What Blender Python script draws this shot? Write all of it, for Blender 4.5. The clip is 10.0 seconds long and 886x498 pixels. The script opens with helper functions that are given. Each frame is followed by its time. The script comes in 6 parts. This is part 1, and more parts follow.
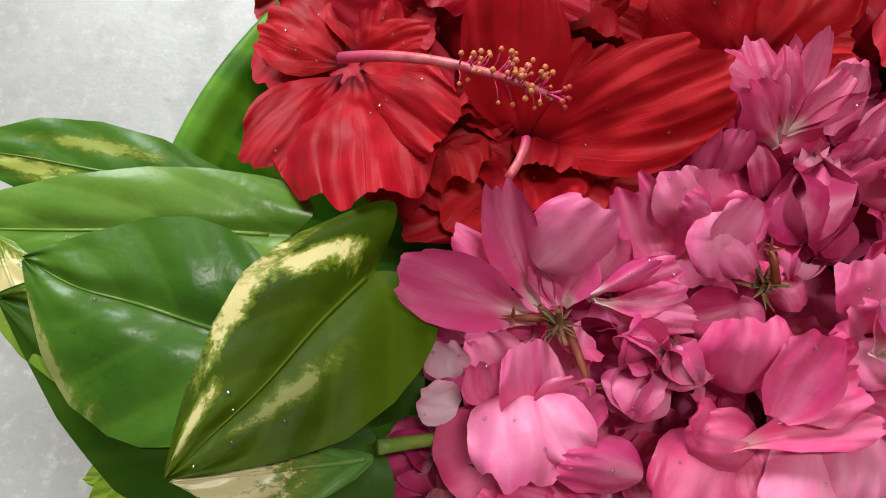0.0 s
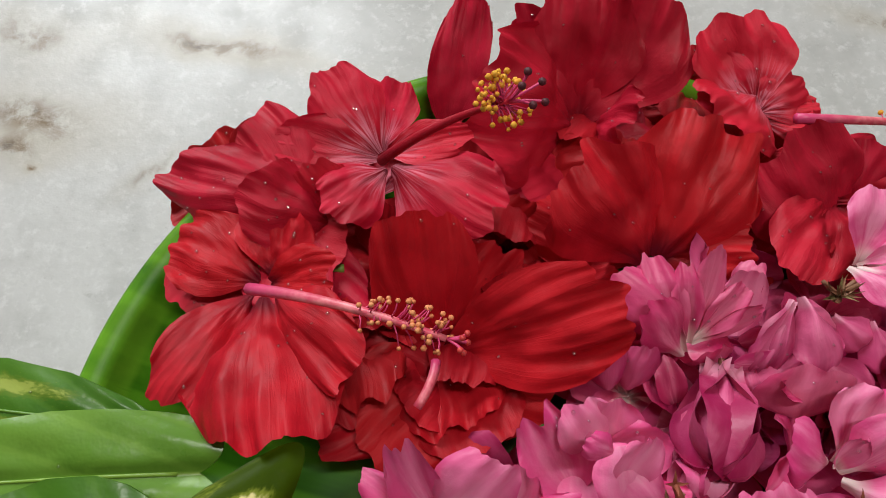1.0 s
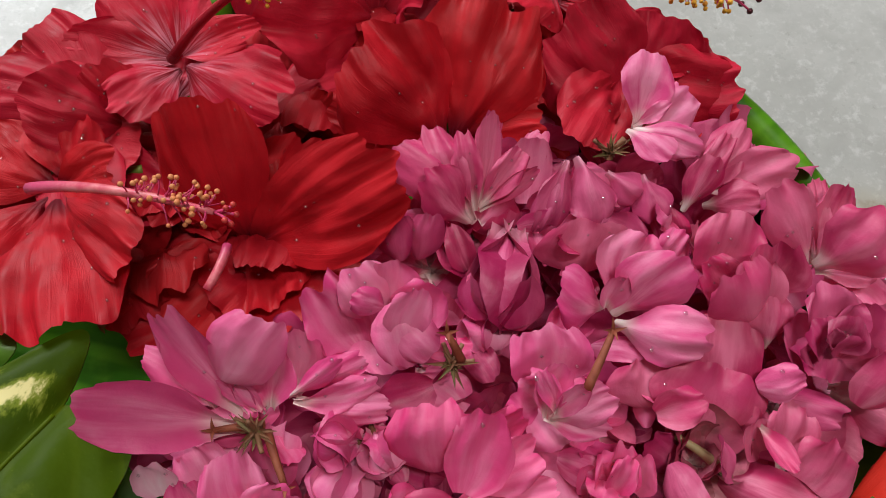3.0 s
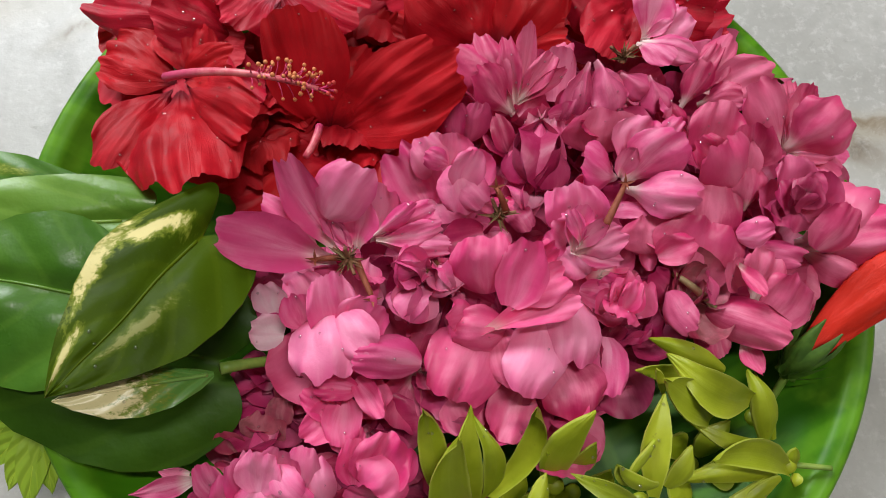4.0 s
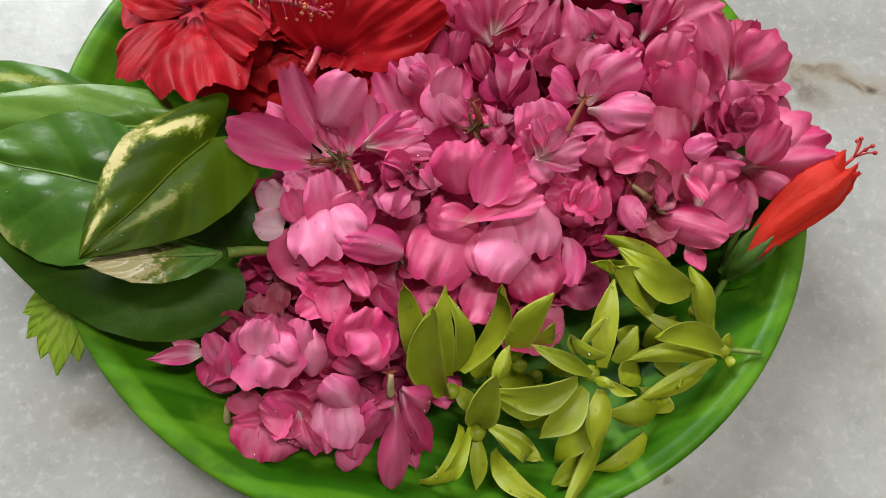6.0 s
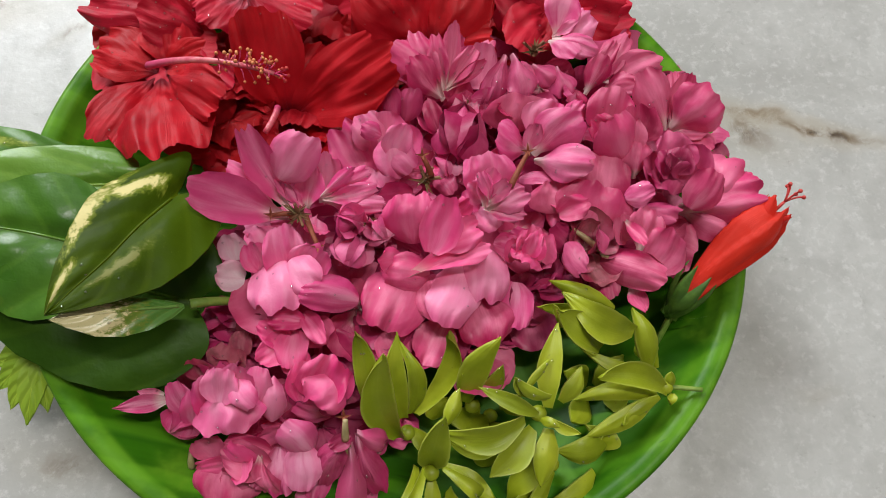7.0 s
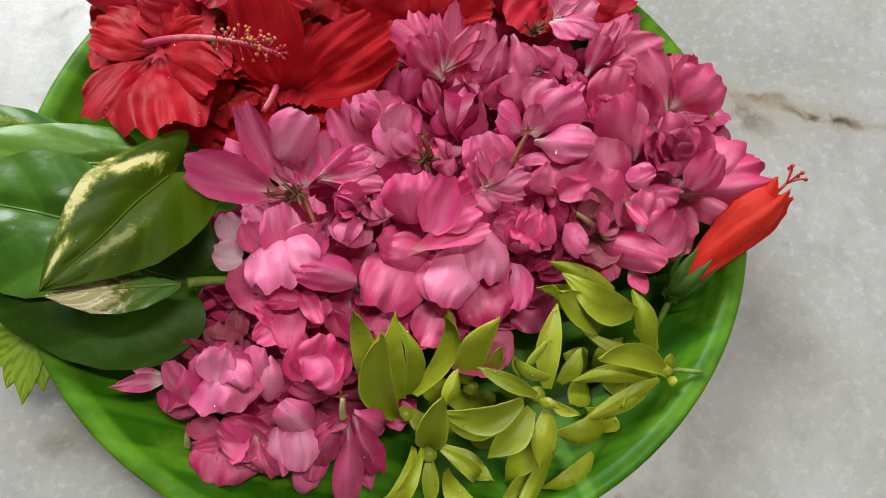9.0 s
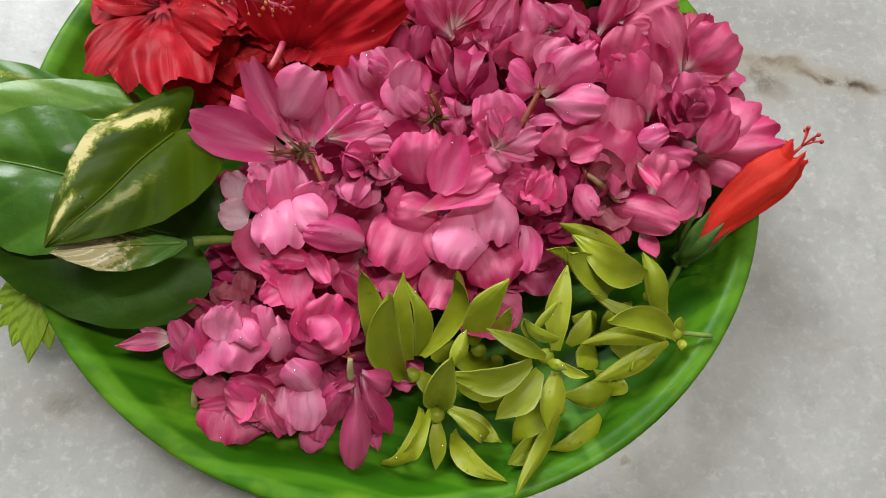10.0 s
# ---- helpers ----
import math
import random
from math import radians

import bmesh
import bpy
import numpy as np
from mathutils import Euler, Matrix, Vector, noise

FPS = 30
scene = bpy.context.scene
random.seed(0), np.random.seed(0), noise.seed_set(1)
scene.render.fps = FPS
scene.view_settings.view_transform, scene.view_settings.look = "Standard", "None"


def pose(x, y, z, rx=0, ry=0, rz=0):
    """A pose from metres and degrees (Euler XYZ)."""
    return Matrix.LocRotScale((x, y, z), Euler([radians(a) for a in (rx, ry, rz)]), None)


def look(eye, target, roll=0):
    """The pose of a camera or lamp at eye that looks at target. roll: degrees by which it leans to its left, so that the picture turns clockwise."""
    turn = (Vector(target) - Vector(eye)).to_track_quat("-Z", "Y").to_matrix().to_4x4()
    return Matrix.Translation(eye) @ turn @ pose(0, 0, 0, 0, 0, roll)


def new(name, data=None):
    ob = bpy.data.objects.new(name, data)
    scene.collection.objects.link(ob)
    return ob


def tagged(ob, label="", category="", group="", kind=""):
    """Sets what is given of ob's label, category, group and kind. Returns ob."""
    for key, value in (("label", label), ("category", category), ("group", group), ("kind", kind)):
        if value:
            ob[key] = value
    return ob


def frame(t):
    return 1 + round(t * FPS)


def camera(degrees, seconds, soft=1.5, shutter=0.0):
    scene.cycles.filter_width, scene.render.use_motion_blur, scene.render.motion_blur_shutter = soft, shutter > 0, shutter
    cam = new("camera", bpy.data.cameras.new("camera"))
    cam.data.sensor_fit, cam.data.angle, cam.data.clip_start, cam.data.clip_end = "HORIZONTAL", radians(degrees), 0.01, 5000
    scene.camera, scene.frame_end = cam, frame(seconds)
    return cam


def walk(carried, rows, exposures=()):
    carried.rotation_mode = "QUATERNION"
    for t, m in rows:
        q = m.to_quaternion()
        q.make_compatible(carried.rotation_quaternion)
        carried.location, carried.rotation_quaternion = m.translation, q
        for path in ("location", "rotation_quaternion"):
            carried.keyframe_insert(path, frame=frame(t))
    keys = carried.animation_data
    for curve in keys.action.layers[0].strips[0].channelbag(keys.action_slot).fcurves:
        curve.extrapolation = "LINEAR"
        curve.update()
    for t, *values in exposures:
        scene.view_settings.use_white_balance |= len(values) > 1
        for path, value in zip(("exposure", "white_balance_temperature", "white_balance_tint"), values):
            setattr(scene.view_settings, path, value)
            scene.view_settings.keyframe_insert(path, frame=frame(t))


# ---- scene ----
cam = camera(63.81, 10.0, soft=0.95)
PATH = [
    (0, (-0.0584, -0.0514, 0.2206), (-0.0665, 0.0444, -0.0636), -4.06),
    (0.5, (-0.0543, -0.0294, 0.2305), (-0.0594, 0.0791, -0.0492), -2.97),
    (1, (-0.0408, -0.0096, 0.2373), (-0.0375, 0.1076, -0.0389), -0.46),
    (1.5, (-0.0215, 0.0012, 0.2393), (-0.0090, 0.1199, -0.0359), 1.87),
    (2, (-0.0002, 0.0003, 0.2367), (0.0199, 0.1149, -0.0398), 4.09),
    (2.5, (0.0081, -0.0132, 0.2333), (0.0311, 0.0933, -0.0462), 5.21),
    (3, (0.0017, -0.0377, 0.2339), (0.0248, 0.0644, -0.0473), 5.33),
    (4.5, (-0.0319, -0.1071, 0.2840), (-0.0112, -0.0107, 0.0007), 5.91),
    (5, (-0.0364, -0.1181, 0.2862), (-0.0172, -0.0240, 0.0020), 5.89),
    (6.5, (-0.0109, -0.1321, 0.2926), (0.0133, -0.0316, 0.0110), 7.29),
    (7, (-0.0054, -0.1293, 0.3039), (0.0202, -0.0227, 0.0247), 6.57),
    (7.5, (-0.0011, -0.1291, 0.3070), (0.0257, -0.0181, 0.0296), 6.16),
    (8, (-0.0024, -0.1315, 0.3054), (0.0240, -0.0200, 0.0281), 6.04),
    (8.5, (-0.0051, -0.1341, 0.3022), (0.0203, -0.0240, 0.0243), 5.95),
    (9, (-0.0055, -0.1345, 0.2998), (0.0200, -0.0291, 0.0201), 6.94),
    (9.5, (-0.0079, -0.1364, 0.2962), (0.0165, -0.0373, 0.0141), 7.49),
    (10, (-0.0082, -0.1372, 0.2951), (0.0154, -0.0425, 0.0114), 7.75),
]
EXPOSURES = [(0, -0.10), (1.0, -0.27), (2.0, -0.28), (3.0, -0.28), (4.5, -0.08), (6.5, -0.14), (10, -0.14)]
walk(cam, [(t, look(eye, target, roll)) for t, eye, target, roll in PATH], EXPOSURES)

# ---- world, lamps, exposure ----
world = bpy.data.worlds.new("world")
scene.world = world
world.use_nodes = True
sky = world.node_tree.nodes.new("ShaderNodeTexSky")
sky.sky_type, sky.sun_disc = "NISHITA", False
sky.sun_elevation, sky.sun_rotation = radians(40), radians(250)
world.node_tree.links.new(sky.outputs[0], world.node_tree.nodes["Background"].inputs[0])
world.node_tree.nodes["Background"].inputs[1].default_value = 0.1


def area_lamp(name, place, target, wide, high, watts, colour):
    data = bpy.data.lights.new(name, "AREA")
    data.shape, data.size, data.size_y, data.energy, data.color = "RECTANGLE", wide, high, watts, colour
    ob = new(name, data)
    ob.matrix_world = look(place, target)
    return ob


WINDOW_X, WINDOW_Z = -0.85, 1.6
area_lamp("window_daylight", (WINDOW_X, 1.84, WINDOW_Z), (WINDOW_X, 0, WINDOW_Z - 0.5), 1.3, 1.2, 94, (0.93, 0.97, 1.0))
area_lamp("tube_light_glow", (0.50, 0.05, 2.62), (0.47, 0.05, 0), 0.10, 1.0, 36, (1.0, 0.97, 0.92))


# ---- materials ----
class Nodes:
    """Short hand for node trees."""

    def __init__(self, name):
        self.mat = bpy.data.materials.new(name)
        self.mat.use_nodes = True
        self.tree = self.mat.node_tree
        self.bsdf = self.tree.nodes["Principled BSDF"]
        self.out = self.tree.nodes["Material Output"]

    def put(self, socket, value):
        if hasattr(value, "is_linked"):
            self.tree.links.new(value, socket)
        else:
            socket.default_value = (*value, 1.0) if isinstance(value, tuple) and len(value) == 3 and socket.type == "RGBA" else value

    def add(self, kind, out=0, operation="", use_clamp=False, interpolation_type="", vector_type="", **sockets):
        node = self.tree.nodes.new(kind)
        if operation:
            node.operation = operation
        if use_clamp:
            node.use_clamp = True
        if interpolation_type:
            node.interpolation_type = interpolation_type
        if vector_type:
            node.vector_type = vector_type
        for key, value in sockets.items():
            self.put(node.inputs[int(key[1:])], value)
        return node.outputs[out]

    def math(self, op, a, b=0.0, c=0.0, clamp=False):
        return self.add("ShaderNodeMath", operation=op, use_clamp=clamp, i0=a, i1=b, i2=c)

    def noise(self, vec, scale, detail=4.0, rough=0.55, out=0):
        return self.add("ShaderNodeTexNoise", out, i0=vec, i2=scale, i3=detail, i4=rough)

    def ramp(self, value, a, b, lo=0.0, hi=1.0):
        return self.add("ShaderNodeMapRange", interpolation_type="SMOOTHSTEP", i0=value, i1=a, i2=b, i3=lo, i4=hi)

    def mix(self, fac, a, b, blend="MIX"):
        node = self.tree.nodes.new("ShaderNodeMix")
        node.data_type, node.blend_type = "RGBA", blend
        self.put(node.inputs[0], fac), self.put(node.inputs[6], a), self.put(node.inputs[7], b)
        return node.outputs[2]

    def set(self, **given):
        for key, value in given.items():
            self.put(self.bsdf.inputs[key.replace("_", " ")], value)
        return self

    def bump(self, height, strength, distance):
        self.put(self.bsdf.inputs["Normal"], self.add("ShaderNodeBump", i0=strength, i1=distance, i3=height))
        return self

    def translucent(self, colour, share):
        glow = self.add("ShaderNodeBsdfTranslucent", i0=colour)
        both = self.add("ShaderNodeMixShader", i0=share, i1=self.bsdf.outputs[0], i2=glow)
        self.tree.links.new(both, self.out.inputs[0])
        return self

    def obj(self):
        return self.add("ShaderNodeTexCoord", 3)

    def uv(self):
        sep = self.tree.nodes.new("ShaderNodeSeparateXYZ")
        self.tree.links.new(self.add("ShaderNodeTexCoord", 2), sep.inputs[0])
        return sep.outputs[0], sep.outputs[1]

    def vec(self, x, y, z=0.0):
        return self.add("ShaderNodeCombineXYZ", i0=x, i1=y, i2=z)

    def rand(self):
        return self.add("ShaderNodeObjectInfo", 5)


def marble():
    m = Nodes("polished_marble")
    p = m.obj()
    warp = m.add("ShaderNodeVectorMath", operation="MULTIPLY_ADD", i0=m.add("ShaderNodeVectorMath", operation="SUBTRACT", i0=m.noise(p, 22.0, 4, out=1), i1=(0.5, 0.5, 0.5)), i1=(0.035, 0.035, 0.0), i2=p)
    cloud = m.noise(warp, 5.0, 6, 0.6)
    col = m.mix(m.ramp(cloud, 0.32, 0.7), (0.37, 0.365, 0.345), (0.53, 0.53, 0.515))
    fine = m.noise(p, 55.0, 5, 0.65)
    col = m.mix(m.ramp(fine, 0.42, 0.75, 0.0, 0.45), col, (0.30, 0.295, 0.28))
    col = m.mix(m.ramp(m.noise(p, 190.0, 4, 0.7), 0.5, 0.70, 0.0, 0.5), col, (0.62, 0.62, 0.605))
    col = m.mix(m.ramp(m.noise(p, 120.0, 5, 0.75), 0.60, 0.74, 0.0, 0.5), col, (0.25, 0.24, 0.22))
    crystal = m.add("ShaderNodeTexVoronoi", 1, i0=p, i2=420.0)
    col = m.mix(m.ramp(m.add("ShaderNodeSeparateColor", i0=crystal), 0.93, 1.0, 0.0, 0.10), col, (0.62, 0.62, 0.61))
    grain = m.noise(p, 150.0, 3, 0.7)
    for x, y, turn, long, thick, most in STAINS:
        local = m.add("ShaderNodeMapping", vector_type="TEXTURE", i0=warp, i1=(x, y, 0.0), i2=(0.0, 0.0, radians(turn)), i3=(long, thick, 1.0))
        far = m.add("ShaderNodeVectorMath", 1, operation="LENGTH", i0=local)
        col = m.mix(m.math("MULTIPLY", m.ramp(far, 3.2, 0.6), 0.45 * most), col, (0.40, 0.355, 0.28))
        mask = m.math("MULTIPLY", m.ramp(far, 1.35, 0.25), m.ramp(m.noise(warp, 70.0, 5, 0.7), 0.36, 0.60))
        col = m.mix(m.math("MULTIPLY", mask, most), col, (0.15, 0.095, 0.045))
        mask2 = m.math("MULTIPLY", m.ramp(far, 0.8, 0.1), m.ramp(fine, 0.52, 0.66))
        col = m.mix(m.math("MULTIPLY", mask2, most), col, (0.06, 0.042, 0.03))
    m.set(Base_Color=col, Roughness=m.ramp(fine, 0.3, 0.8, 0.24, 0.42), Specular_IOR_Level=0.30)
    m.bump(grain, 0.12, 0.001)
    return m.mat


def plate_green():
    m = Nodes("leaf_print_melamine")
    p = m.obj()
    sep = m.tree.nodes.new("ShaderNodeSeparateXYZ")
    m.tree.links.new(p, sep.inputs[0])
    x = m.math("ADD", sep.outputs[0], m.math("MULTIPLY", sep.outputs[1], 0.22))
    aside = m.math("ABSOLUTE", m.math("SUBTRACT", x, 0.03))
    along = m.math("SUBTRACT", sep.outputs[1], m.math("MULTIPLY", aside, 0.35))
    wob = m.noise(p, 14.0, 3)
    lane = m.math("ADD", m.math("MULTIPLY", along, 420.0), m.math("MULTIPLY", wob, 5.0))
    wave = m.math("MULTIPLY_ADD", m.math("SINE", lane), 0.5, 0.5)
    slow = m.noise(m.vec(m.math("MULTIPLY", aside, 6.0), m.math("MULTIPLY", along, 60.0)), 1.0, 4)
    col = m.mix(m.ramp(slow, 0.3, 0.7), (0.022, 0.105, 0.003), (0.052, 0.19, 0.006))
    col = m.mix(m.math("MULTIPLY", m.ramp(wave, 0.55, 0.95), 0.45), col, (0.12, 0.33, 0.015))
    dark = m.ramp(m.noise(m.vec(m.math("MULTIPLY", aside, 5.0), m.math("MULTIPLY", along, 34.0), 3.0), 1.0, 2), 0.62, 0.68)
    col = m.mix(m.math("MULTIPLY", dark, 0.7), col, (0.018, 0.09, 0.006))
    col = m.mix(m.ramp(aside, 0.004, 0.0015, 0.0, 0.6), col, (0.14, 0.34, 0.04))
    col = m.mix(m.ramp(m.noise(p, 38.0, 4), 0.52, 0.74, 0.0, 0.6), col, (0.17, 0.34, 0.02))
    radius = m.add("ShaderNodeVectorMath", 1, operation="LENGTH", i0=m.vec(sep.outputs[0], sep.outputs[1]))
    # paler lip: its print, with the lip's highlight painted in as well
    rim = m.math("MULTIPLY", m.ramp(radius, 0.1385, 0.1405), m.ramp(m.noise(p, 46.0, 4), 0.35, 0.65, 0.05, 0.55))
    col = m.mix(rim, col, (0.15, 0.34, 0.02))
    nick = m.ramp(m.noise(m.vec(m.math("MULTIPLY", aside, 30.0), m.math("MULTIPLY", along, 140.0), 8.0), 1.0, 3), 0.66, 0.72)
    col = m.mix(m.math("MULTIPLY", nick, 0.55), col, (0.022, 0.085, 0.006))
    m.set(Base_Color=col, Roughness=0.34, Specular_IOR_Level=0.12)
    m.bump(m.noise(p, 120.0, 3), 0.05, 0.001)
    return m.mat


def red_petal(name, deep, bright, base, pale=0.0):
    m = Nodes(name)
    u, v = m.uv()
    p = m.obj()
    r = m.rand()
    fan = m.noise(m.vec(m.math("MULTIPLY", v, 11.0), m.math("MULTIPLY", u, 1.6), m.math("MULTIPLY", r, 20.0)), 1.0, 4, 0.6)
    vein = m.ramp(m.math("ABSOLUTE", m.math("SUBTRACT", fan, 0.5)), 0.0, 0.06)
    blotch = m.noise(p, 70.0, 4)
    col = m.mix(m.ramp(blotch, 0.3, 0.7), deep, bright)
    col = m.mix(m.math("MULTIPLY", r, 0.45), col, (bright[0], bright[1] * 1.5, bright[2] * 0.55))
    col = m.mix(m.ramp(vein, 1.0, 0.0, 0.0, 0.10), col, deep)
    col = m.mix(m.ramp(u, 0.3, 0.02), col, base)
    if pale:
        streak = m.math("MULTIPLY", m.ramp(u, 0.62, 0.2), m.ramp(fan, 0.4, 0.62))
        col = m.mix(m.math("MULTIPLY", streak, pale), col, (0.80, 0.30, 0.40))
    m.set(Base_Color=col, Roughness=m.ramp(blotch, 0.2, 0.8, 0.42, 0.62), Specular_IOR_Level=0.26)
    crease = m.ramp(m.math("ABSOLUTE", m.math("SUBTRACT", m.noise(m.vec(m.math("MULTIPLY", v, 3.2), m.math("MULTIPLY", u, 0.9), m.math("MULTIPLY", r, 40.0)), 1.0, 3, 0.5), 0.5)), 0.0, 0.035)
    wrinkle = m.math("ADD", m.math("MULTIPLY", crease, 0.12), m.math("MULTIPLY", m.noise(p, 170.0, 5, 0.6), 0.8), )
    wrinkle = m.math("ADD", wrinkle, m.math("MULTIPLY", vein, 0.06))
    m.bump(wrinkle, 0.36, 0.0012)
    m.translucent(m.mix(0.5, col, bright), 0.13)
    return m.mat


def pink_petal(name, deep, bright, pale, white_to=0.34, brown=0.0, white=(0.86, 0.72, 0.68)):
    m = Nodes(name)
    u, v = m.uv()
    p = m.obj()
    r = m.rand()
    fan = m.noise(m.vec(m.math("MULTIPLY", v, 2.6), m.math("MULTIPLY", u, 1.2), m.math("MULTIPLY", r, 31.0)), 1.0, 5, 0.6)
    blotch = m.noise(p, 55.0, 4)
    col = m.mix(m.ramp(m.math("ADD", blotch, m.math("MULTIPLY_ADD", r, 0.5, -0.25)), 0.3, 0.7), bright, deep)
    other = m.math("FRACT", m.math("MULTIPLY", r, 7.31))
    col = m.mix(m.math("MULTIPLY", m.ramp(other, 0.55, 1.0), 0.45), col, pale)
    col = m.mix(m.math("MULTIPLY", m.ramp(other, 0.28, 0.0), 0.55), col, deep)
    col = m.mix(m.math("MULTIPLY", m.math("MULTIPLY", m.ramp(m.math("ABSOLUTE", v), 0.75, 0.0), m.ramp(u, 0.95, 0.4)), m.ramp(fan, 0.3, 0.62, 0.1, 0.85)), col, pale)
    col = m.mix(m.math("MULTIPLY", m.ramp(u, 0.84, 0.99), 0.6), col, deep)
    col = m.mix(m.math("MULTIPLY", m.ramp(m.math("ABSOLUTE", v), 0.55, 1.0), 0.45), col, deep)
    col = m.mix(m.math("MULTIPLY", m.ramp(m.math("MULTIPLY_ADD", blotch, 0.6, m.math("MULTIPLY", fan, 0.5)), 0.46, 0.72), 0.55), col, pale)
    col = m.mix(m.math("MULTIPLY", m.ramp(u, white_to, 0.08), m.ramp(fan, 0.25, 0.6, 0.5, 1.0)), col, white)
    if brown:
        col = m.mix(m.math("MULTIPLY", m.ramp(m.noise(p, 160.0, 4), 0.45, 0.65), brown), col, (0.13, 0.045, 0.03))
    m.set(Base_Color=col, Roughness=m.ramp(blotch, 0.2, 0.8, 0.36, 0.56), Specular_IOR_Level=0.45)
    m.bump(m.math("ADD", m.math("MULTIPLY", fan, 0.10), m.noise(p, 210.0, 5, 0.6)), 0.30, 0.0011)
    m.translucent(m.mix(0.35, col, bright), 0.12)
    return m.mat


def green_petal():
    m = Nodes("yellow_green_petal")
    u, v = m.uv()
    p, r = m.obj(), m.rand()
    blotch = m.noise(p, 60.0, 4)
    col = m.mix(m.ramp(blotch, 0.3, 0.7), (0.29, 0.35, 0.008), (0.47, 0.52, 0.026))
    col = m.mix(m.math("MULTIPLY", r, 0.55), col, (0.20, 0.27, 0.010))
    col = m.mix(m.math("MULTIPLY", m.ramp(m.math("ABSOLUTE", v), 0.82, 1.0), 0.5), col, (0.52, 0.56, 0.10))
    col = m.mix(m.math("MULTIPLY", m.ramp(m.noise(p, 240.0, 4, 0.7), 0.64, 0.74), 0.4), col, (0.16, 0.13, 0.02))
    col = m.mix(m.ramp(m.math("ABSOLUTE", v), 0.10, 0.0, 0.0, 0.06), col, (0.45, 0.52, 0.08))
    rib = m.noise(m.vec(m.math("MULTIPLY", v, 10.0), u, r), 1.0, 3)
    m.set(Base_Color=col, Roughness=0.42, Specular_IOR_Level=0.45)
    m.bump(m.math("ADD", rib, m.math("MULTIPLY", m.noise(p, 300.0, 3), 0.4)), 0.10, 0.001)
    m.translucent(col, 0.12)
    return m.mat


def leaf_skin(name, dark, light, patches=(), cream=(0.66, 0.58, 0.26), speck=0.25, rough=0.24, gloss=0.35):
    """patches: (u, v, size along, size across, angle, strength)."""
    m = Nodes(name)
    u, v = m.uv()
    p = m.obj()
    blotch = m.noise(p, 26.0, 5)
    col = m.mix(m.ramp(blotch, 0.3, 0.72), dark, light)
    av = m.math("ABSOLUTE", v)
    side = m.math("SUBTRACT", m.math("MULTIPLY", u, 24.0), m.math("MULTIPLY", av, 9.0))
    rib = m.math("MULTIPLY_ADD", m.math("SINE", m.math("ADD", side, m.math("MULTIPLY", blotch, 3.0))), 0.5, 0.5)
    col = m.mix(m.ramp(rib, 0.88, 1.0, 0.0, 0.16), col, (light[0] * 1.8, light[1] * 1.5, light[2] * 2))
    col = m.mix(m.ramp(av, 0.035, 0.008, 0.0, 0.35), col, (light[0] * 2.2, light[1] * 1.6, light[2] * 2))
    flat = m.vec(u, v)
    streak = m.noise(m.add("ShaderNodeMapping", i0=flat, i2=(0, 0, radians(25)), i3=(10.0, 3.2, 1.0)), 1.6, 6, 0.68)
    dust = m.noise(m.add("ShaderNodeMapping", i0=flat, i2=(0, 0, radians(25)), i3=(26.0, 9.0, 1.0)), 2.0, 5, 0.7)
    for a, b, long, wide, turn, most in patches:
        local = m.add("ShaderNodeMapping", vector_type="TEXTURE", i0=flat, i1=(a, b, 0.0), i2=(0.0, 0.0, radians(turn)), i3=(long, wide, 1.0))
        far = m.add("ShaderNodeVectorMath", 1, operation="LENGTH", i0=local)
        edge = m.math("ADD", m.math("SUBTRACT", 1.0, far), m.math("MULTIPLY_ADD", streak, 2.6, -1.3))
        edge = m.math("ADD", edge, m.math("MULTIPLY_ADD", dust, 0.8, -0.4))
        col = m.mix(m.math("MULTIPLY", m.ramp(edge, -0.45, 0.10), most * 0.75), col, (0.20, 0.24, 0.025))
        col = m.mix(m.math("MULTIPLY", m.ramp(edge, 0.05, 0.50), most), col, cream)
    col = m.mix(m.math("MULTIPLY", m.ramp(dust, 0.64, 0.72), speck), col, (0.35, 0.42, 0.07))
    m.set(Base_Color=col, Roughness=m.ramp(blotch, 0.2, 0.8, rough, rough + 0.12), Specular_IOR_Level=gloss)
    m.bump(m.math("ADD", m.math("MULTIPLY", rib, 0.7), m.noise(p, 75.0, 4)), 0.36, 0.0018)
    return m.mat


def plain(name, a, b, rough=0.5, scale=90.0, bump=0.2, metal=0.0):
    m = Nodes(name)
    p = m.obj()
    n = m.noise(p, scale, 4)
    m.set(Base_Color=m.mix(m.ramp(n, 0.3, 0.7), a, b), Roughness=rough, Metallic=metal)
    m.bump(n, bump, 0.001)
    return m.mat


def column_skin():
    m = Nodes("stamen_column_pink")
    u, v = m.uv()
    n = m.noise(m.obj(), 260.0, 3)
    col = m.mix(m.ramp(n, 0.3, 0.7), (0.62, 0.06, 0.11), (0.80, 0.24, 0.26))
    m.set(Base_Color=m.mix(m.ramp(u, 0.5, 0.0), col, (0.62, 0.05, 0.16)), Roughness=0.42)
    m.bump(n, 0.3, 0.0008)
    return m.mat


def droplet():
    m = Nodes("water")
    clear = m.add("ShaderNodeBsdfTransparent")
    shine = m.add("ShaderNodeBsdfGlossy", i1=0.03)
    m.tree.links.new(m.add("ShaderNodeMixShader", i0=0.30, i1=clear, i2=shine), m.out.inputs[0])
    return m.mat


